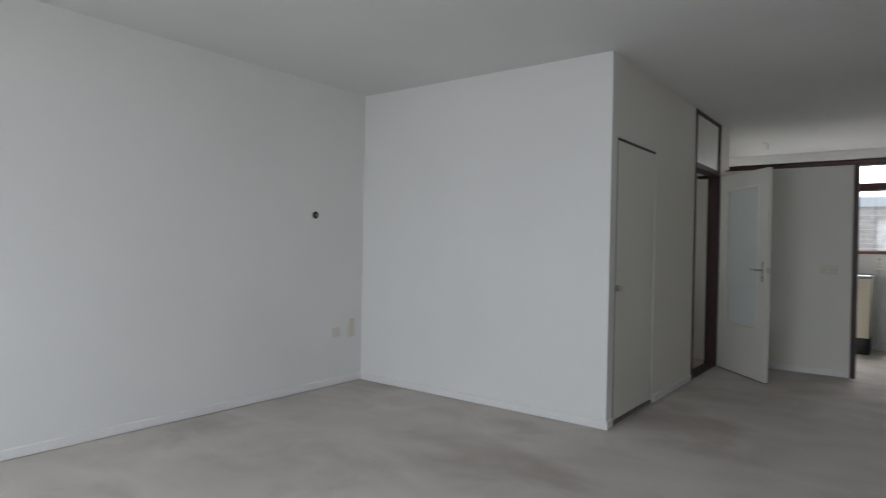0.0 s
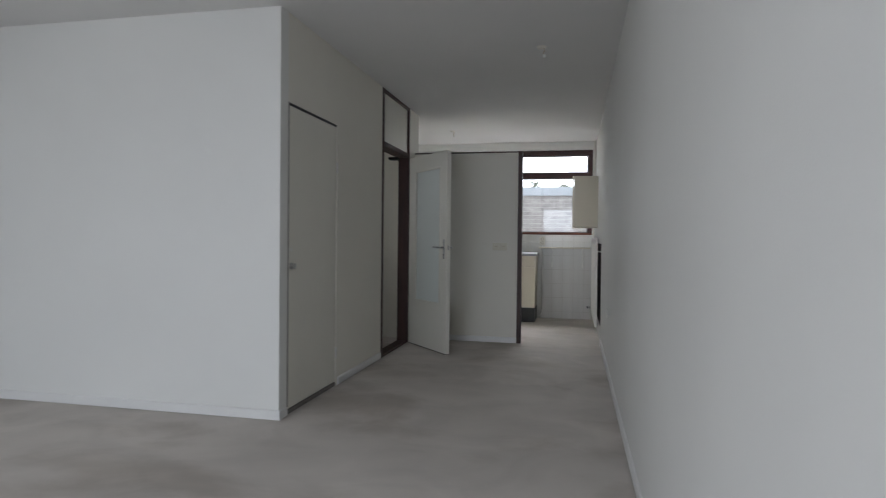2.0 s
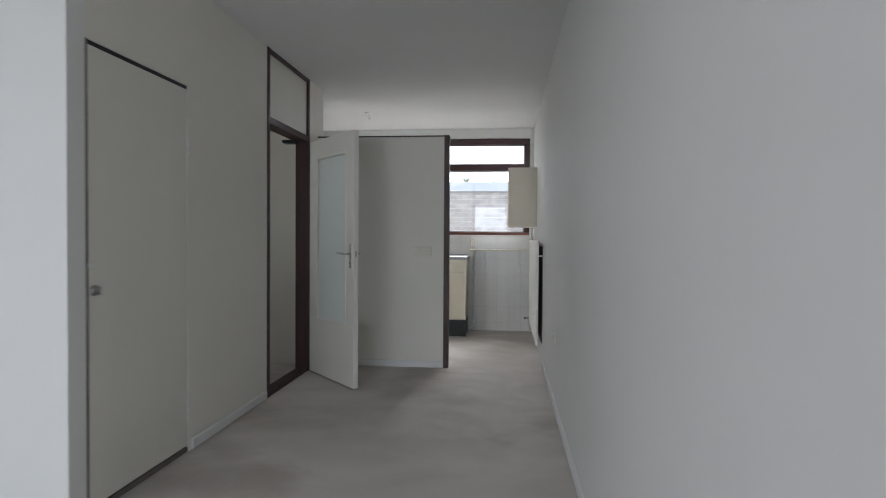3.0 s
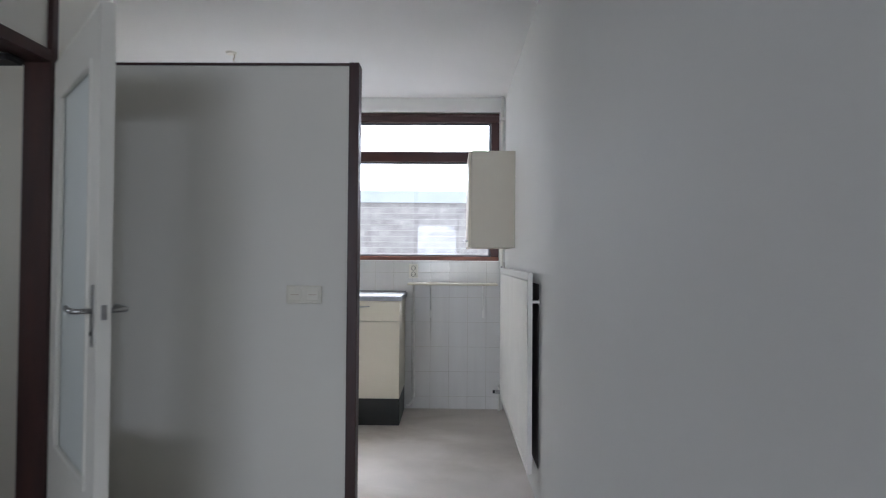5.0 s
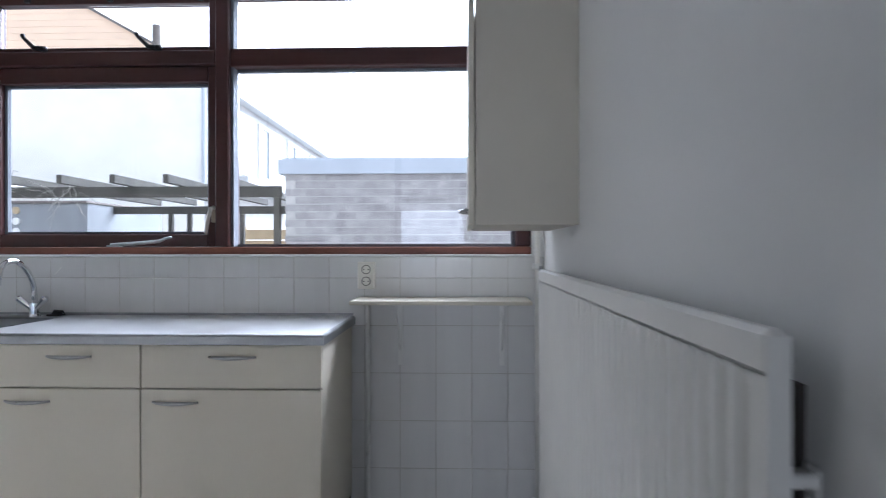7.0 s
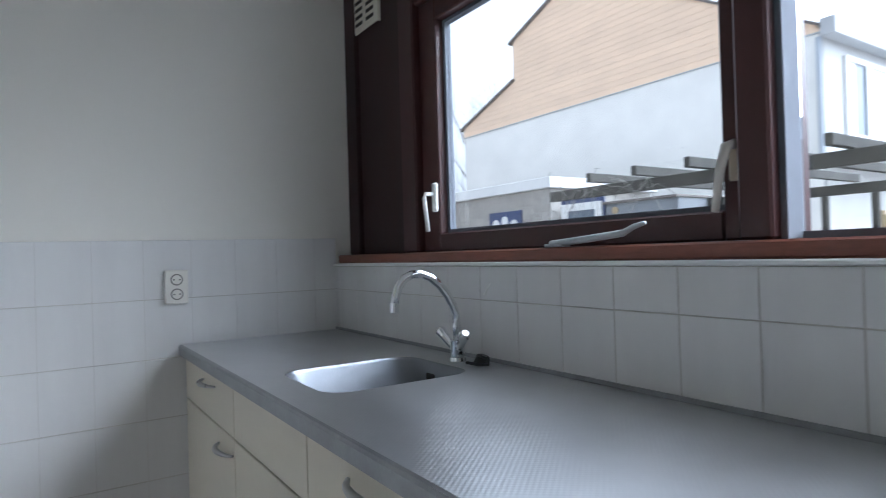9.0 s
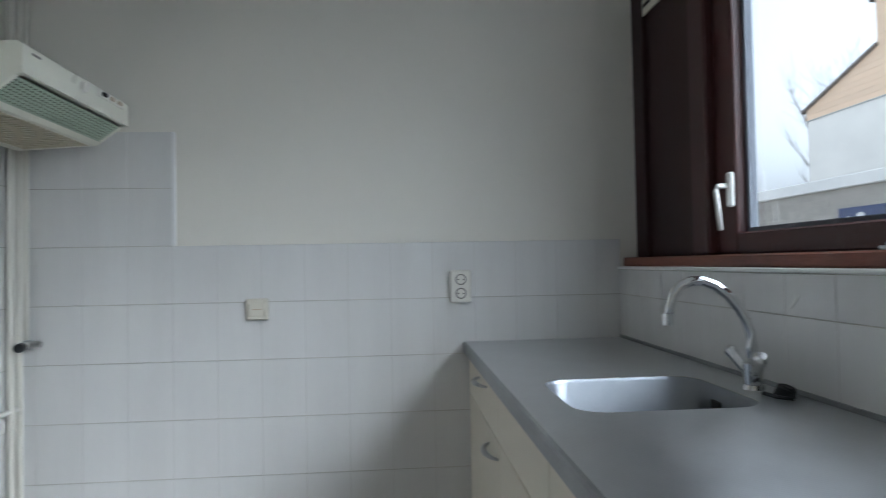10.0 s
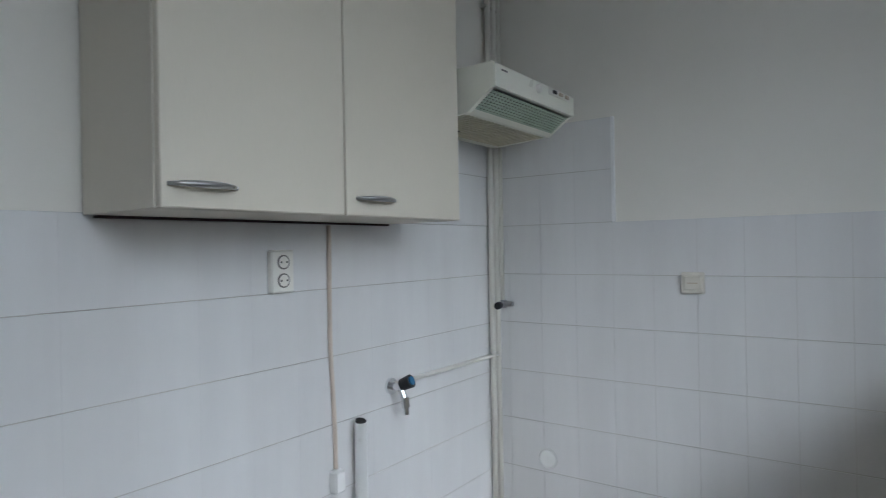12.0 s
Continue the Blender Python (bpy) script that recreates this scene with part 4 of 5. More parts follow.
# ---------------------------------------------------------------- cooker hood
def cooker_hood():
    h = thing("cooker_hood", "off-white cooker hood with a pale green grille", "cooker hood", (0, 0, 0))
    xa, xb, yb, yf = -2.945, -2.378, S + 0.055, -1.69
    zt, zf, zl, zb = 1.768, 1.692, 1.637, 1.612
    prof = [(yb, zt - 0.005), (yf - 0.010, zt), (yf, zt - 0.008), (yf, zf), (yf - 0.018, zf - 0.005), (-1.775, zl), (-1.79, zl - 0.010), (yb, zb)]
    bm = bmesh.new()
    bm_prism(bm, prof, xb - 0.016, xb, "x")
    bm_prism(bm, prof, xa, xa + 0.016, "x")
    inner = [(yb, zt - 0.005), (yf - 0.010, zt), (yf, zt - 0.008), (yf, zf), (yf - 0.015, zf), (yf - 0.015, zt - 0.020), (yb, zt - 0.020)]
    bm_prism(bm, inner, xa + 0.016, xb - 0.016, "x")
    bm_prism(bm, [(-1.77, zl - 0.001), (-1.79, zl - 0.010), (-1.81, zl - 0.012), (-1.80, zl + 0.004)], xa + 0.016, xb - 0.016, "x")
    bm_prism(bm, [(yb, zb), (yb + 0.03, zb + 0.001), (yb + 0.03, zb + 0.028), (yb, zb + 0.028)], xa + 0.016, xb - 0.016, "x")
    part("casing", bm, HOODM, h)
    bm = bmesh.new()
    bm_prism(bm, [(-1.715, zf - 0.008), (-1.778, zl + 0.004), (-1.79, zl + 0.014), (-1.725, zf + 0.004)], xa + 0.017, xb - 0.017, "x")
    part("grille_backing", bm, DARKH, h)
    rise = zf - 0.006 - zl
    for i in range(8):
        u = (i + 0.5) / 8
        y, z = -1.709 - 0.066 * u, zf - 0.006 - rise * u
        bm = bmesh.new()
        bm_prism(bm, [(y + 0.001, z + 0.001), (y - 0.003, z - 0.0025), (y - 0.007, z + 0.0005), (y - 0.003, z + 0.004)], xa + 0.017, xb - 0.017, "x")
        part("grille_slat", bm, GRILLE, h)
    for i in range(26):
        x = xa + 0.03 + i * (xb - xa - 0.06) / 25
        bm = bmesh.new()
        bm_prism(bm, [(-1.7085, zf - 0.007), (-1.7745, zl), (-1.7805, zl + 0.005), (-1.7145, zf - 0.002)], x - 0.0035, x + 0.0035, "x")
        part("grille_bar", bm, GRILLE, h)
    part("filter_backing", boxes(((xa + 0.017, yb + 0.03, zb + 0.020), (xb - 0.017, -1.81, zb + 0.027))), DARKH, h)
    for i in range(22):
        x = xa + 0.03 + i * (xb - xa - 0.06) / 21
        bm = bmesh.new()
        bm_prism(bm, [(yb + 0.03, zb + 0.002), (-1.805, zl - 0.013), (-1.805, zl - 0.007), (yb + 0.03, zb + 0.009)], x - 0.007, x + 0.007, "x")
        part("filter_slat", bm, GREASE, h)
    part("lamp_slot", boxes(((xb - 0.17, yb + 0.032, zb - 0.003), (xb - 0.03, yb + 0.10, zb + 0.0015))), DARKH, h, "dark lamp recess")
    bm = bmesh.new()
    bm_cyl(bm, (-2.655, yf, 1.738), (-2.655, yf + 0.012, 1.738), 0.016, 0.013, 20)
    part("knob", bm, IVORY, h, "yellowed turning knob")
    k = part("switch_panel", boxes(((-2.905, yf, 1.736), (-2.735, yf + 0.003, 1.760)), bevel=0.001), IVORY, h)
    for i, mat in enumerate((DARKH, BEIGE, BEIGE)):
        part("slider", boxes(((-2.785 - i * 0.05, yf + 0.0031, 1.742), (-2.76 - i * 0.05, yf + 0.010, 1.754)), bevel=0.002), mat, k)
    part("badge", boxes(((-2.45, yf, 1.745), (-2.415, yf + 0.0015, 1.750))), STRIP, h, "small unreadable grey badge")


cooker_hood()


# ---------------------------------------------------------------- pipes and taps on the tiles
def riser_group():
    for i, x in enumerate((-2.955, -2.998, -3.036)):
        p = thing("supply_pipe", "beige painted water pipe in the kitchen corner", "pipe", (x, S + 0.026, 0), group="corner pipes")
        low = 0.985 if i == 2 else 0.001
        bm = bmesh.new()
        bm_tube(bm, [(0, 0, low), (0.001, 0, 1.2), (-0.001, 0, CEIL - 0.001)], 0.0115 if i < 2 else 0.010, 12)
        part("pipe", bm, PIPEP, p, smooth=True)
        for z in (2.2,):
            if z > low:
                part("clip", boxes(((-0.014, -0.025, z - 0.008), (0.014, 0.006, z + 0.008)), bevel=0.003), PIPEP, p)


riser_group()


def stop_valve():
    v = thing("stop_valve", "small metal stop valve with a black knob", "valve", (-3.0, S + 0.030, 0.975))
    bm = bmesh.new()
    bm_cyl(bm, (-0.035, 0, -0.016), (-0.035, 0, 0.016), 0.016, sides=14)
    bm_cyl(bm, (-0.036, 0.0, 0), (0.03, 0.02, 0), 0.011, sides=14)
    bm_cyl(bm, (-0.035, 0.0, 0), (-0.035, 0.045, 0), 0.013, 0.010, 14)
    part("body", bm, SATIN, v)
    bm = bmesh.new()
    bm_cyl(bm, (0.03, 0.02, 0), (0.062, 0.030, 0), 0.015, sides=14)
    part("knob", bm, BLACKR, v)


stop_valve()


def washer_tap():
    t = thing("washing_machine_tap", "chrome appliance tap with a blue-capped knob", "tap", (-2.332, S + 0.006, 0.765))
    bm = bmesh.new()
    bm_cyl(bm, (0, 0, 0), (0, 0.010, 0), 0.026, sides=20)
    bm_cyl(bm, (0, 0.010, 0), (0, 0.055, 0), 0.012, sides=16)
    bm_cyl(bm, (0, 0.045, 0.0), (0, 0.060, -0.035), 0.012, 0.010, 16)
    bm_cyl(bm, (0, 0.062, -0.03), (0, 0.066, -0.062), 0.014, sides=14)
    bm_cyl(bm, (0, 0.066, -0.06), (0, 0.068, -0.085), 0.008, sides=12)
    part("body", bm, CHROME, t)
    bm = bmesh.new()
    bm_cyl(bm, (0, 0.05, 0.008), (-0.006, 0.085, 0.024), 0.019, 0.022, 16)
    k = part("knob", bm, BLACKR, t, "black ribbed knob")
    bm = bmesh.new()
    bm_cyl(bm, (-0.006, 0.085, 0.024), (-0.0068, 0.089, 0.026), 0.014, sides=16)
    part("cap", bm, BLUEC, k, "blue cap")
    bm = bmesh.new()
    bm_tube(bm, [(-0.012, 0.014, 0.004), (-0.20, 0.016, 0.006), (-0.56, 0.018, 0.006), (-0.66, 0.021, 0.006)], 0.0085, 8)
    part("branch_pipe", bm, IVORY, t, "cream branch pipe to the corner", True)


washer_tap()


def waste_stub():
    p = thing("waste_pipe", "open white plastic waste pipe standing on the floor", "pipe", (-2.15, S + 0.045, 0))
    bm = bmesh.new()
    bm_tube(bm, [(0, 0, 0.001), (0, 0, 0.4), (0, 0, 0.695)], 0.019, 16)
    part("pipe", bm, WHITEP, p, smooth=True)
    bm = bmesh.new()
    bm_cyl(bm, (0, 0, 0.695), (0, 0.002, 0.702), 0.016, sides=16)
    part("opening", bm, DARKH, p, "dark open end")
    part("clip", boxes(((-0.022, -0.043, 0.30), (0.022, 0.0, 0.325)), bevel=0.003), WHITEP, p)


waste_stub()


def hanging_cable():
    c = thing("power_cable", "beige cable hanging from the cabinet to a small plug box", "cable", (-2.066, S + 0.012, 0))
    bm = bmesh.new()
    pts = [(0.004 * math.sin(5 * i / 14.0) - 0.006 * i / 14, 0.002 * math.sin(9 * i / 14.0), 1.285 - 0.715 * i / 14) for i in range(15)]
    bm_tube(bm, pts, 0.0065, 8)
    part("cord", bm, CABLE, c, smooth=True)
    part("plug_box", boxes(((-0.028, -0.005, 0.505), (0.014, 0.026, 0.572)), bevel=0.006), WHITEP, c, "white plug box")


hanging_cable()


def glue_mark():
    g = thing("glue_mark", "small white glue smear on the wall tiles", "mark", (-2.075, -0.0058, 1.13))
    bm = bmesh.new()
    bm_prism(bm, [(-0.016, -0.016), (-0.011, -0.017), (0.017, 0.012), (0.016, 0.017), (0.011, 0.014)], -0.0012, 0.0, "y")
    part("smear", bm, WHITEP, g)


glue_mark()


def cover_cap():
    c = thing("cover_cap", "white round cover cap on a tile", "cap", (W + 0.006, -1.873, 0.355), 90)
    bm = bmesh.new()
    bm_cyl(bm, (0, -0.006, 0), (0, -0.0005, 0), 0.034, 0.04, 28)
    part("disc", bm, WHITEP, c)


cover_cap()

# ---------------------------------------------------------------- outside
structure("ground", boxes(((-900, -900, -0.35), (900, 1600, -0.2))), GROUND, "paved garden ground", "ground")


def timber(parent, name, a, b, mat=TIMBER):
    return part(name, boxes((a, b), bevel=0.006), mat, parent)


def garden_shed():
    s = thing("brick_shed", "flat-roofed pale brick shed with a blue-grey fascia", "shed")
    x0, x1, y0, y1 = -2.318, 4.2, 4.15, 6.8
    part("wall", boxes(((x0 + 0.004, y0 + 0.004, -0.2), (x1, y1, 2.08))), MORTARP, s)
    part("roof", boxes(((x0 - 0.03, y0 - 0.02, 2.217), (x1 + 0.05, y1 + 0.05, 2.235))), FASCIA, s, "thin pale roof edge")
    part("fascia", boxes(((x0 - 0.06, y0 - 0.05, 2.054), (x1 + 0.08, y0 - 0.01, 2.216)), ((x0 - 0.06, y0 - 0.01, 2.054), (x0 - 0.02, y1 + 0.05, 2.216)), bevel=0.004), FASCIA, s, "blue-grey fascia board")
    return s


shed = garden_shed()


def pergola():
    p = thing("pergola", "weathered grey timber pergola between house and shed", "pergola")
    timber(p, "beam", (-6.2, 4.17, 1.81), (-2.37, 4.23, 1.93))
    timber(p, "beam", (-6.3, 6.87, 1.78), (-2.7, 6.93, 1.90))
    for i in range(5):
        x = -5.28 + i * 0.585
        timber(p, "rafter", (x - 0.03, 3.85, 1.935), (x + 0.03, 7.2, 2.03))
    for x, y in ((-2.42, 4.2), (-6.05, 6.9), (-4.95, 6.9), (-4.65, 6.9), (-4.34, 6.9), (-3.81, 6.9), (-2.95, 6.9)):
        timber(p, "post", (x - 0.035, y - 0.035, -0.2), (x + 0.035, y + 0.035, 1.808 if y < 5 else 1.778))


pergola()


def climber():
    bm = bmesh.new()
    rng = random.Random(5)
    for _ in range(34):
        q = Vector((-5.6 + rng.uniform(-0.5, 0.9), 4.14, 1.88 + rng.uniform(-0.10, 0.16)))
        pts = [q.copy()]
        d = Vector((rng.uniform(-1, 1), rng.uniform(-0.2, 0.1), rng.uniform(-1, 0.3)))
        for _ in range(6):
            d += Vector((rng.uniform(-0.7, 0.7), rng.uniform(-0.2, 0.2), rng.uniform(-0.8, 0.4)))
            q = q + d.normalized() * 0.07
            pts.append(q.copy())
        bm_tube(bm, pts, 0.003, 4)
    v = thing("climbing_plant", "bare grey climber twigs on the pergola beam", "plant", kind="stuff")
    part("twigs", bm, TWIG, v)


climber()


def fence():
    f = thing("garden_fence", "low pale timber fence with horizontal boards", "fence")
    for i in range(5):
        z = 0.55 + i * 0.215
        timber(f, "board", (-4.6, 8.95, z), (-1.2, 8.98, z + 0.19), PINE)
    for x in (-4.55, -2.9, -1.25):
        timber(f, "post", (x - 0.04, 8.985, -0.2), (x + 0.04, 9.06, 1.66), PINE)


fence()


def grey_shed():
    g = thing("garden_shed", "small grey garden shed behind the pergola", "shed")
    part("wall", boxes(((-8.0, 6.2, -0.2), (-5.86, 8.4, 1.90))), GREYW, g)
    part("roof", boxes(((-8.03, 6.15, 1.90), (-5.84, 8.45, 1.94)), bevel=0.008), ROOFT, g)
    part("door_panel", boxes(((-8.02, 6.17, 0.0), (-7.12, 6.1995, 2.03))), BLUEP, g, "dark blue door surround")
    w = part("window", boxes(((-7.99, 6.135, 1.85), (-7.15, 6.1695, 1.965)), ((-7.99, 6.135, 1.20), (-7.86, 6.1695, 1.85)), ((-7.28, 6.135, 1.20), (-7.15, 6.1695, 1.85)), ((-7.86, 6.135, 1.20), (-7.28, 6.1695, 1.30))), WHITEF, g, "white window frame")
    part("pane", boxes(((-7.86, 6.15, 1.30), (-7.28, 6.158, 1.85))), WINDARK, w)
    for z, mat in ((1.80, PINE), (1.64, WHITEF), (1.49, WHITEF)):
        bm = bmesh.new()
        bm_cyl(bm, (-6.93, 6.18, z), (-6.93, 6.1995, z), 0.055, sides=14)
        part("wall_sign", bm, mat, g, "small round wall sign")


grey_shed()


def side_building():
    b = thing("outbuilding", "low pale brick outbuilding with a white roof edge", "outbuilding")
    part("wall", boxes(((-15.0, 6.05, -0.2), (-8.15, 8.6, 2.26))), MORTAR, b)
    part("roof", boxes(((-15.1, 5.95, 2.26), (-8.05, 8.7, 2.44)), bevel=0.01), WHITEF, b, "white flat-roof edge")
    s = part("poster", boxes(((-9.75, 6.02, 1.55), (-8.85, 6.045, 1.95))), BLUEP, b, "dark poster with pale shapes")
    for x, z, r in ((-9.55, 1.72, 0.1), (-9.3, 1.78, 0.09), (-9.05, 1.70, 0.1)):
        bm = bmesh.new()
        bm_cyl(bm, (x, 6.014, z), (x, 6.0195, z), r, sides=14)
        part("pale_shape", bm, WHITEF, s)
    return b


outbuilding = side_building()

GX0, GX1, GY = -17.85, -6.3, 11.4


def gable_span(z):
    """The left and right ends of the cladding at a height."""
    if z < 5.5:
        left = GX0
    elif z < 6.5:
        left = GX0 + (z - 5.5) * 2.7
    elif z < 7.72:
        left = -15.15
    else:
        left = -15.15 + (z - 7.72) * 2.573
    right = GX1 if z < 5.3 else GX1 - (z - 5.3) * 1.79
    return left, right


def house():
    h = thing("house", "white stuccoed house end with a tan clad gable", "house")
    part("wall", boxes(((GX0, GY, -0.2), (GX1 - 0.06, GY + 16.0, 5.2))), STUCCO, h, "white stucco end wall")
    # white like the end wall; its lower brightness is put into the colour
    part("front", boxes(((GX1 - 0.058, GY + 0.002, -0.2), (GX1, GY + 16.0, 5.2))), FRONTW, h, "white front, coloured darker to hold down its brightness")
    z = 5.215
    while z < 8.6:
        l0, r0 = gable_span(z)
        l1, r1 = gable_span(z + 0.15)
        bm = bmesh.new()
        bm_prism(bm, [(l0, z), (r0, z), (r1, z + 0.152), (l1, z + 0.152)], GY - 0.035, GY + 0.02, "y")
        for v in bm.verts:
            if v.co.y < GY and v.co.z < z + 0.05:
                v.co.y -= 0.007
        part("board", bm, BOARD, h)
        z += 0.1535
    part("flashing", boxes(((GX0 - 0.02, GY - 0.045, 5.19), (GX1 + 0.02, GY - 0.002, 5.213))), GREYF, h, "grey flashing under the cladding")
    # roof slabs
    bm = bmesh.new()
    bm_prism(bm, [(-12.5, 8.75), (GX1 + 0.02, 5.28), (GX1 + 0.02, 5.34), (-12.5, 8.82)], GY - 0.12, GY + 16, "y")
    part("roof", bm, ROOFT, h, "dark tiled roof slope")
    bm = bmesh.new()
    bm_prism(bm, [(-12.5, 8.75), (-12.5, 8.84), (-15.27, 7.73), (-15.27, 7.65)], GY - 0.12, GY + 16, "y")
    bm_prism(bm, [(-15.12, 6.5), (-15.12, 6.57), (-17.97, 5.53), (-17.97, 5.45)], GY - 0.12, GY + 16, "y")
    part("roof", bm, ROOFT, h, "dark tiled lower slopes")
    part("fascia", boxes(((GX1 + 0.002, GY - 0.12, 5.10), (GX1 + 0.28, GY + 16, 5.42)), bevel=0.01), GREYF, h, "pale grey eaves fascia")
    bm = bmesh.new()
    bm_cyl(bm, (GX1 - 0.05, GY - 0.06, 2.7), (GX1 - 0.05, GY - 0.06, 5.1), 0.05, sides=10)
    part("downpipe", bm, FASCIA, h, "grey downpipe at the corner")
    bm = bmesh.new()
    bm_cyl(bm, (-7.9, GY + 0.8, 6.0), (-7.9, GY + 0.8, 6.75), 0.10, sides=12)
    part("flue", bm, ROOFT, h)
    for y in (12.2, 14.9, 17.8, 20.8):
        w = part("window", boxes(((GX1 + 0.001, y, 3.25), (GX1 + 0.06, y + 1.9, 3.35)), ((GX1 + 0.001, y, 4.78), (GX1 + 0.06, y + 1.9, 4.88)), ((GX1 + 0.001, y, 3.35), (GX1 + 0.06, y + 0.09, 4.78)), ((GX1 + 0.001, y + 1.81, 3.35), (GX1 + 0.06, y + 1.9, 4.78)), ((GX1 + 0.001, y + 0.9, 3.35), (GX1 + 0.06, y + 1.0, 4.78))), WHITEF, h, "white upper window frame")
        part("panel", boxes(((GX1 + 0.002, y + 0.09, 3.35), (GX1 + 0.03, y + 0.42, 4.78))), WHITEF, w, "white infill panel")
        part("pane", boxes(((GX1 + 0.002, y + 0.42, 3.35), (GX1 + 0.02, y + 0.9, 4.78))), WINDARK, w)
        part("panel", boxes(((GX1 + 0.002, y + 1.0, 3.35), (GX1 + 0.03, y + 1.81, 4.78))), WHITEF, w, "white infill panel")
    part("canopy", boxes(((GX1 + 0.001, GY + 0.2, 2.75), (GX1 + 0.9, GY + 15, 2.95)), bevel=0.01), GREYF, h, "pale grey canopy over the ground floor")


house()


def bare_tree(where, height, seed, label):
    t = thing("bare_tree", label, "tree", where)
    rng = random.Random(seed)
    trunk, crown = bmesh.new(), bmesh.new()
    def grow(bm, p, d, length, r, level):
        pts, rad = [p.copy()], [r]
        for i in range(4):
            d = (d + Vector((rng.uniform(-0.25, 0.25), rng.uniform(-0.25, 0.25), rng.uniform(-0.05, 0.2)))).normalized()
            p = p + d * length / 4
            pts.append(p.copy())
            rad.append(r * (1 - 0.16 * (i + 1)))
            if level < 4:
                for _ in range(2 if i > 0 else 1):
                    side = Vector((rng.uniform(-1, 1), rng.uniform(-1, 1), rng.uniform(-0.1, 0.9))).normalized()
                    grow(crown, p.copy(), (d * 0.7 + side * 0.75).normalized(), length * rng.uniform(0.42, 0.62), rad[-1] * 0.5, level + 1)
        bm_tube(bm, pts, rad, 5 if level < 2 else 3, False)
    grow(trunk, Vector((0, 0, 0)), Vector((0, 0, 1)), height * 0.55, height * 0.018, 1)
    part("trunk", trunk, BARK, t)
    part("crown", crown, BARK, t, "bare winter twigs")


bare_tree((-23.5, 16.5, -0.2), 12.5, 3, "bare winter tree behind the house")
bare_tree((-19.8, 15.0, -0.2), 9.5, 8, "smaller bare winter tree beside the house")


def evergreen(where, height, spread, seed, label):
    t = thing("garden_tree", label, "tree", where)
    rng = random.Random(seed)
    bm = bmesh.new()
    bm_tube(bm, [(0, 0, 0), (0.05, 0, height * 0.5), (0, 0.02, height * 0.95)], [0.14, 0.09, 0.02], 8)
    for _ in range(14):
        z = height * rng.uniform(0.3, 0.85)
        a = rng.uniform(0, 6.28)
        l = spread * rng.uniform(0.4, 0.8)
        bm_tube(bm, [(0, 0, z), (l * math.cos(a), l * math.sin(a), z + 0.3)], [0.04, 0.01], 5)
    part("trunk", bm, BARK, t)
    bm = bmesh.new()
    for _ in range(420):
        u = rng.random()
        z = height * (0.3 + 0.7 * u)
        rr = spread * (1 - 0.75 * u) * math.sqrt(rng.random()) * (0.75 + 0.25 * math.sin(7 * u + seed))
        a = rng.uniform(0, 6.28)
        c = Vector((rr * math.cos(a), rr * math.sin(a), z))
        m = Matrix.Translation(c) @ Euler((rng.uniform(0, 6), rng.uniform(0, 6), rng.uniform(0, 6))).to_matrix().to_4x4()
        s = rng.uniform(0.06, 0.14)
        bm.faces.new([bm.verts.new(m @ Vector(q)) for q in ((-s, 0, 0), (0, -s * 0.5, s * 0.1), (s, 0, 0), (0, s * 0.5, s * 0.1))])
    part("crown", bm, LEAF, t, "dense dark evergreen crown")


evergreen((-2.5, 25, -0.2), 4.5, 1.3, 1, "dark evergreen tree far behind the shed")
evergreen((-0.9, 25.5, -0.2), 4.4, 1.0, 2, "smaller evergreen tree far behind the shed")


# ---------------------------------------------------------------- pieces: wall tiles
def tile_mesh(w, h, chamfer, t=0.0055):
    bm = bmesh.new()
    i = 0.0009
    rows = [[bm.verts.new((x * (w / 2 - q * chamfer), -d, z * (h / 2 - q))) for x, z in ((-1, -1), (1, -1), (1, 1), (-1, 1))] for q, d in ((0, 0), (0, t - 0.0016), (i, t))]
    for a, b in zip(rows, rows[1:]):
        for k in range(4):
            bm.faces.new((a[k], a[(k + 1) % 4], b[(k + 1) % 4], b[k]))
    bm.faces.new(rows[-1])
    return finish("tile", bm, TILE)


TILES = {}
GAP = 0.0015


def tile(parent, w, h, where, rz, side=0.0014):
    """side: the width of the upright joint."""
    key = (round(w, 3), round(h, 3), side)
    if key not in TILES:
        TILES[key] = tile_mesh(w - side, h - GAP, 1.0 if side > 0.001 else 0.1)
    ob = new("tile", TILES[key])
    ob.parent = parent
    ob.matrix_basis = pose(*where, random.uniform(-0.03, 0.03), 0, rz + random.uniform(-0.015, 0.015))


def cuts(lo, hi, joint, step):
    """The joints between lo and hi on a grid through joint, with the cut pieces at the ends."""
    k = math.ceil((lo - joint) / step + 0.05)
    out = [lo]
    while joint + k * step < hi - 0.05 * step:
        out.append(joint + k * step)
        k += 1
    return out + [hi]


ROWS = [0.0, 0.1, 0.3, 0.5, 0.7, 0.9, 1.1, 1.3, 1.5, 1.697]

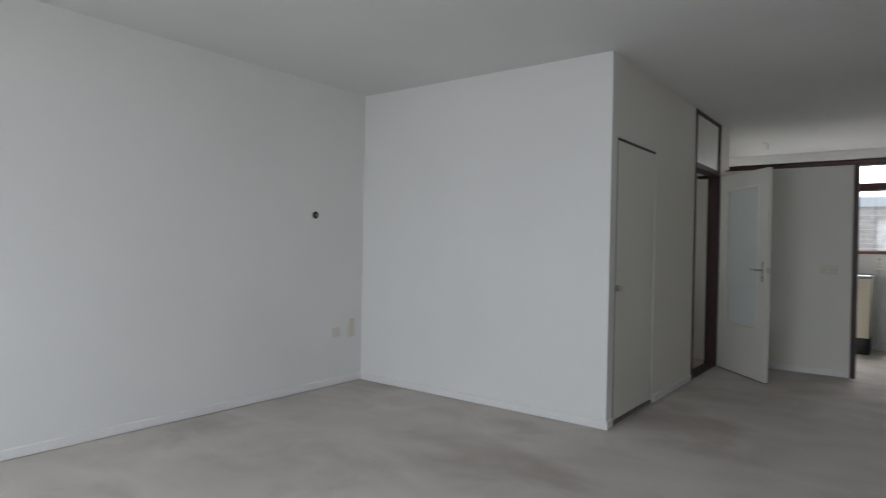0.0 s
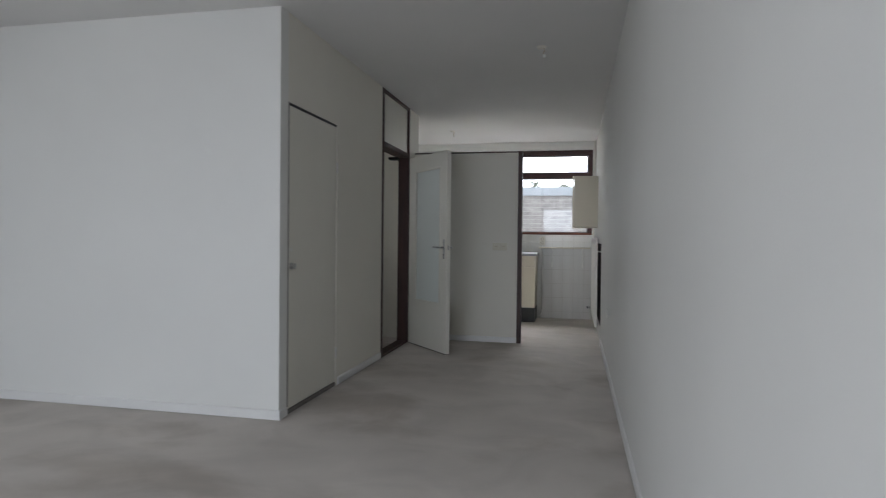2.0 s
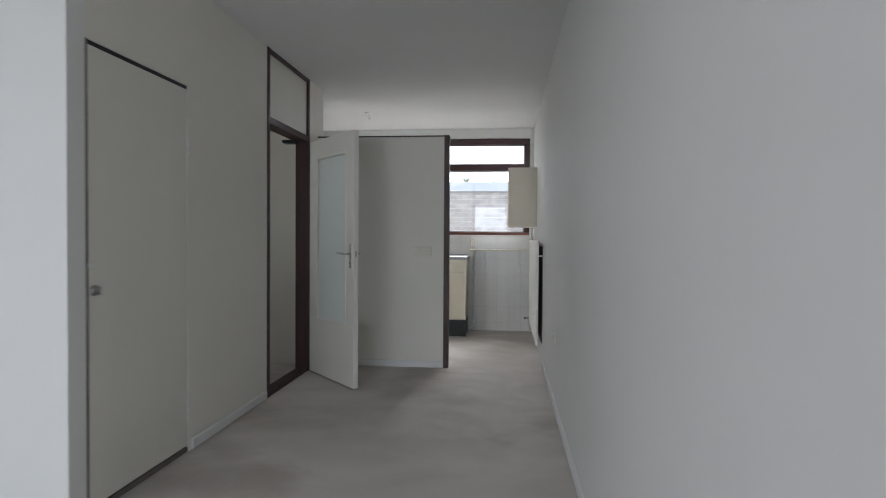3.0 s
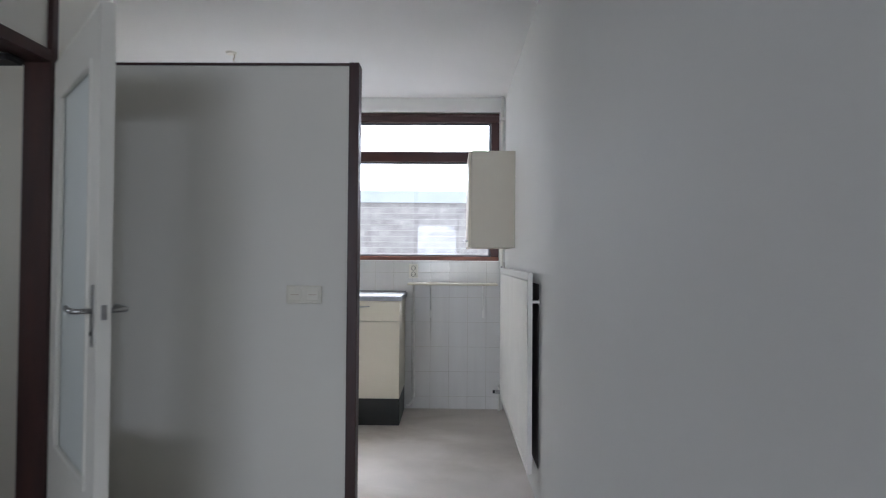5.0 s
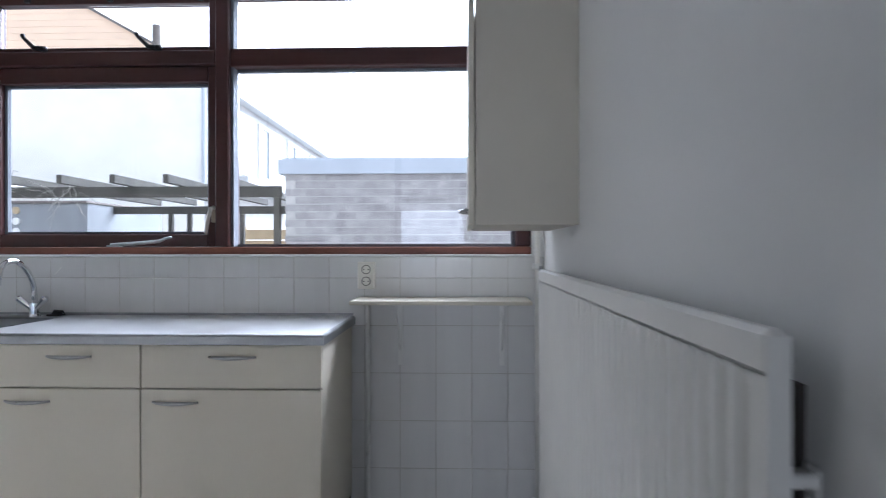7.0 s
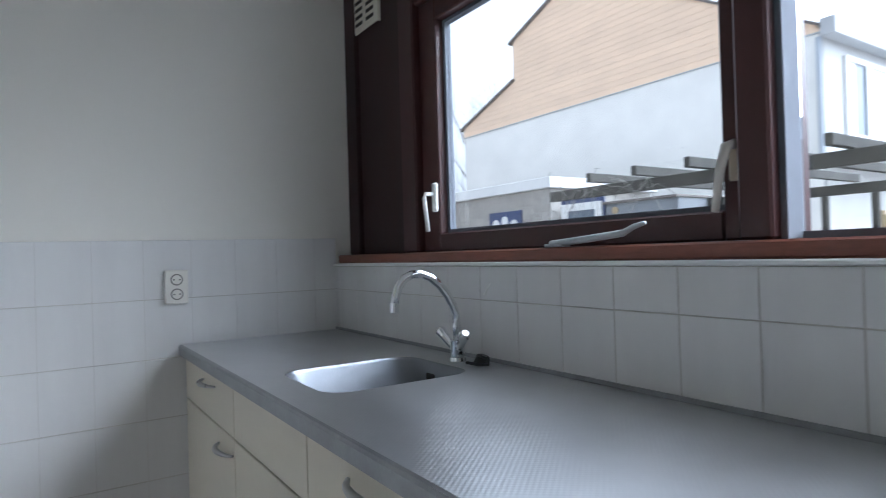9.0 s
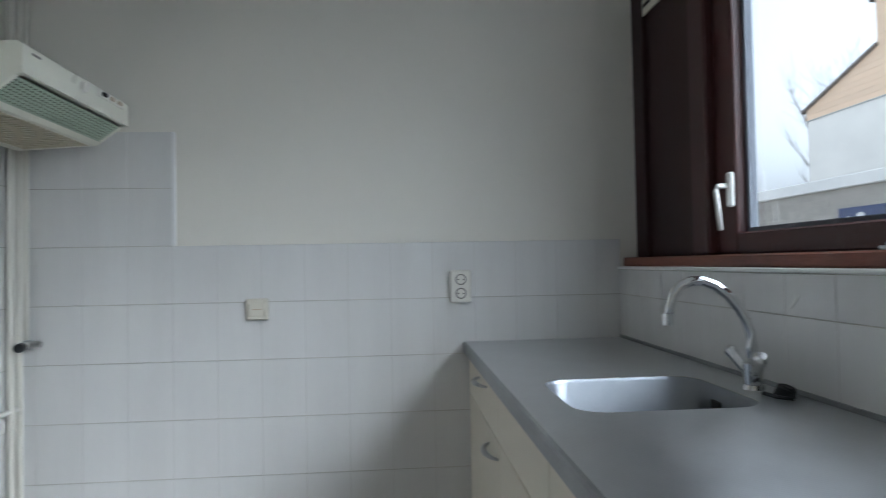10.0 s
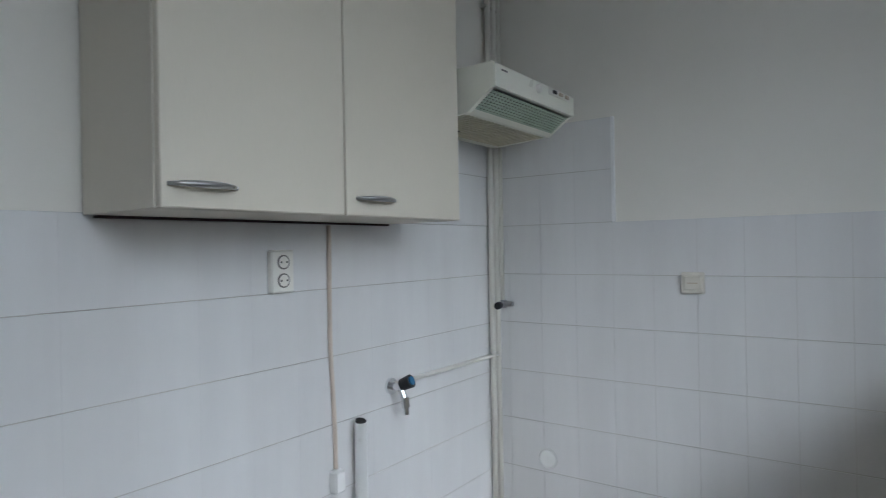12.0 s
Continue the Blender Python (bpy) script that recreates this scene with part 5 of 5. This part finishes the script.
xs = cuts(W, -0.002, -0.602, 0.1505)
for a, b in zip(xs, xs[1:]):
    for z0, z1 in zip(ROWS[:6] + [1.1], ROWS[1:7] + [1.189]):
        if z1 > 0.95 or b > -0.86:
            tile(wall_north, b - a, z1 - z0, ((a + b) / 2, 0.0004, (z0 + z1) / 2), 0)
ys = cuts(S, -0.001, -1.590, 0.15)
for a, b in zip(ys, ys[1:]):
    for z0, z1 in zip(ROWS, ROWS[1:]):
        if (z1 <= 1.31 or b < -1.57) and (z1 > 0.95 or a < -0.55):
            tile(wall_west, b - a, z1 - z0, (W - 0.0004, (a + b) / 2, (z0 + z1) / 2), 90, 0.0007)
xs = cuts(W, -0.931, -3.0, 0.15)
for a, b in zip(xs, xs[1:]):
    for z0, z1 in zip(ROWS, ROWS[1:]):
        if z1 <= 1.31 or b < -2.38:
            tile(wall_partition, b - a, z1 - z0, ((a + b) / 2, S - 0.0004, (z0 + z1) / 2), 180, 0.0001)


# ---------------------------------------------------------------- pieces: shed bricks
bm = bmesh.new()
bm_box(bm, (-0.1125, -0.013, -0.0375), (0.1125, 0.0, 0.0375))
BRICK = finish("brick", bm, BRICKS)
for r in range(11):
    z = 2.025 - r * 0.0858
    x = -2.318 + (0.111 if r % 2 == 0 else 0.0)
    while x < 3.0:
        if x > -2.25:
            ob = new("brick", BRICK)
            ob.parent = shed
            ob.matrix_basis = pose(x, 4.163 + random.uniform(-0.002, 0.002), z + random.uniform(-0.0015, 0.0015), 0, 0, random.uniform(-0.5, 0.5))
        x += 0.228

# ---------------------------------------------------------------- pieces: outbuilding blocks
bm = bmesh.new()
bm_box(bm, (-0.194, -0.005, -0.0605), (0.194, 0.0, 0.0605))
BLOCK = finish("block", bm, BRICKG)
for r in range(9):
    z = 2.193 - r * 0.13
    for k in range(9):
        ob = new("block", BLOCK)
        ob.parent = outbuilding
        ob.matrix_basis = pose(-8.36 - k * 0.4 - (0.2 if r % 2 else 0.0), 6.0495, z)
    for k in range(6):
        ob = new("block", BLOCK)
        ob.parent = outbuilding
        ob.matrix_basis = pose(-8.1495, 6.26 + k * 0.4 + (0.1 if r % 2 else 0.0), z, 0, 0, 90)
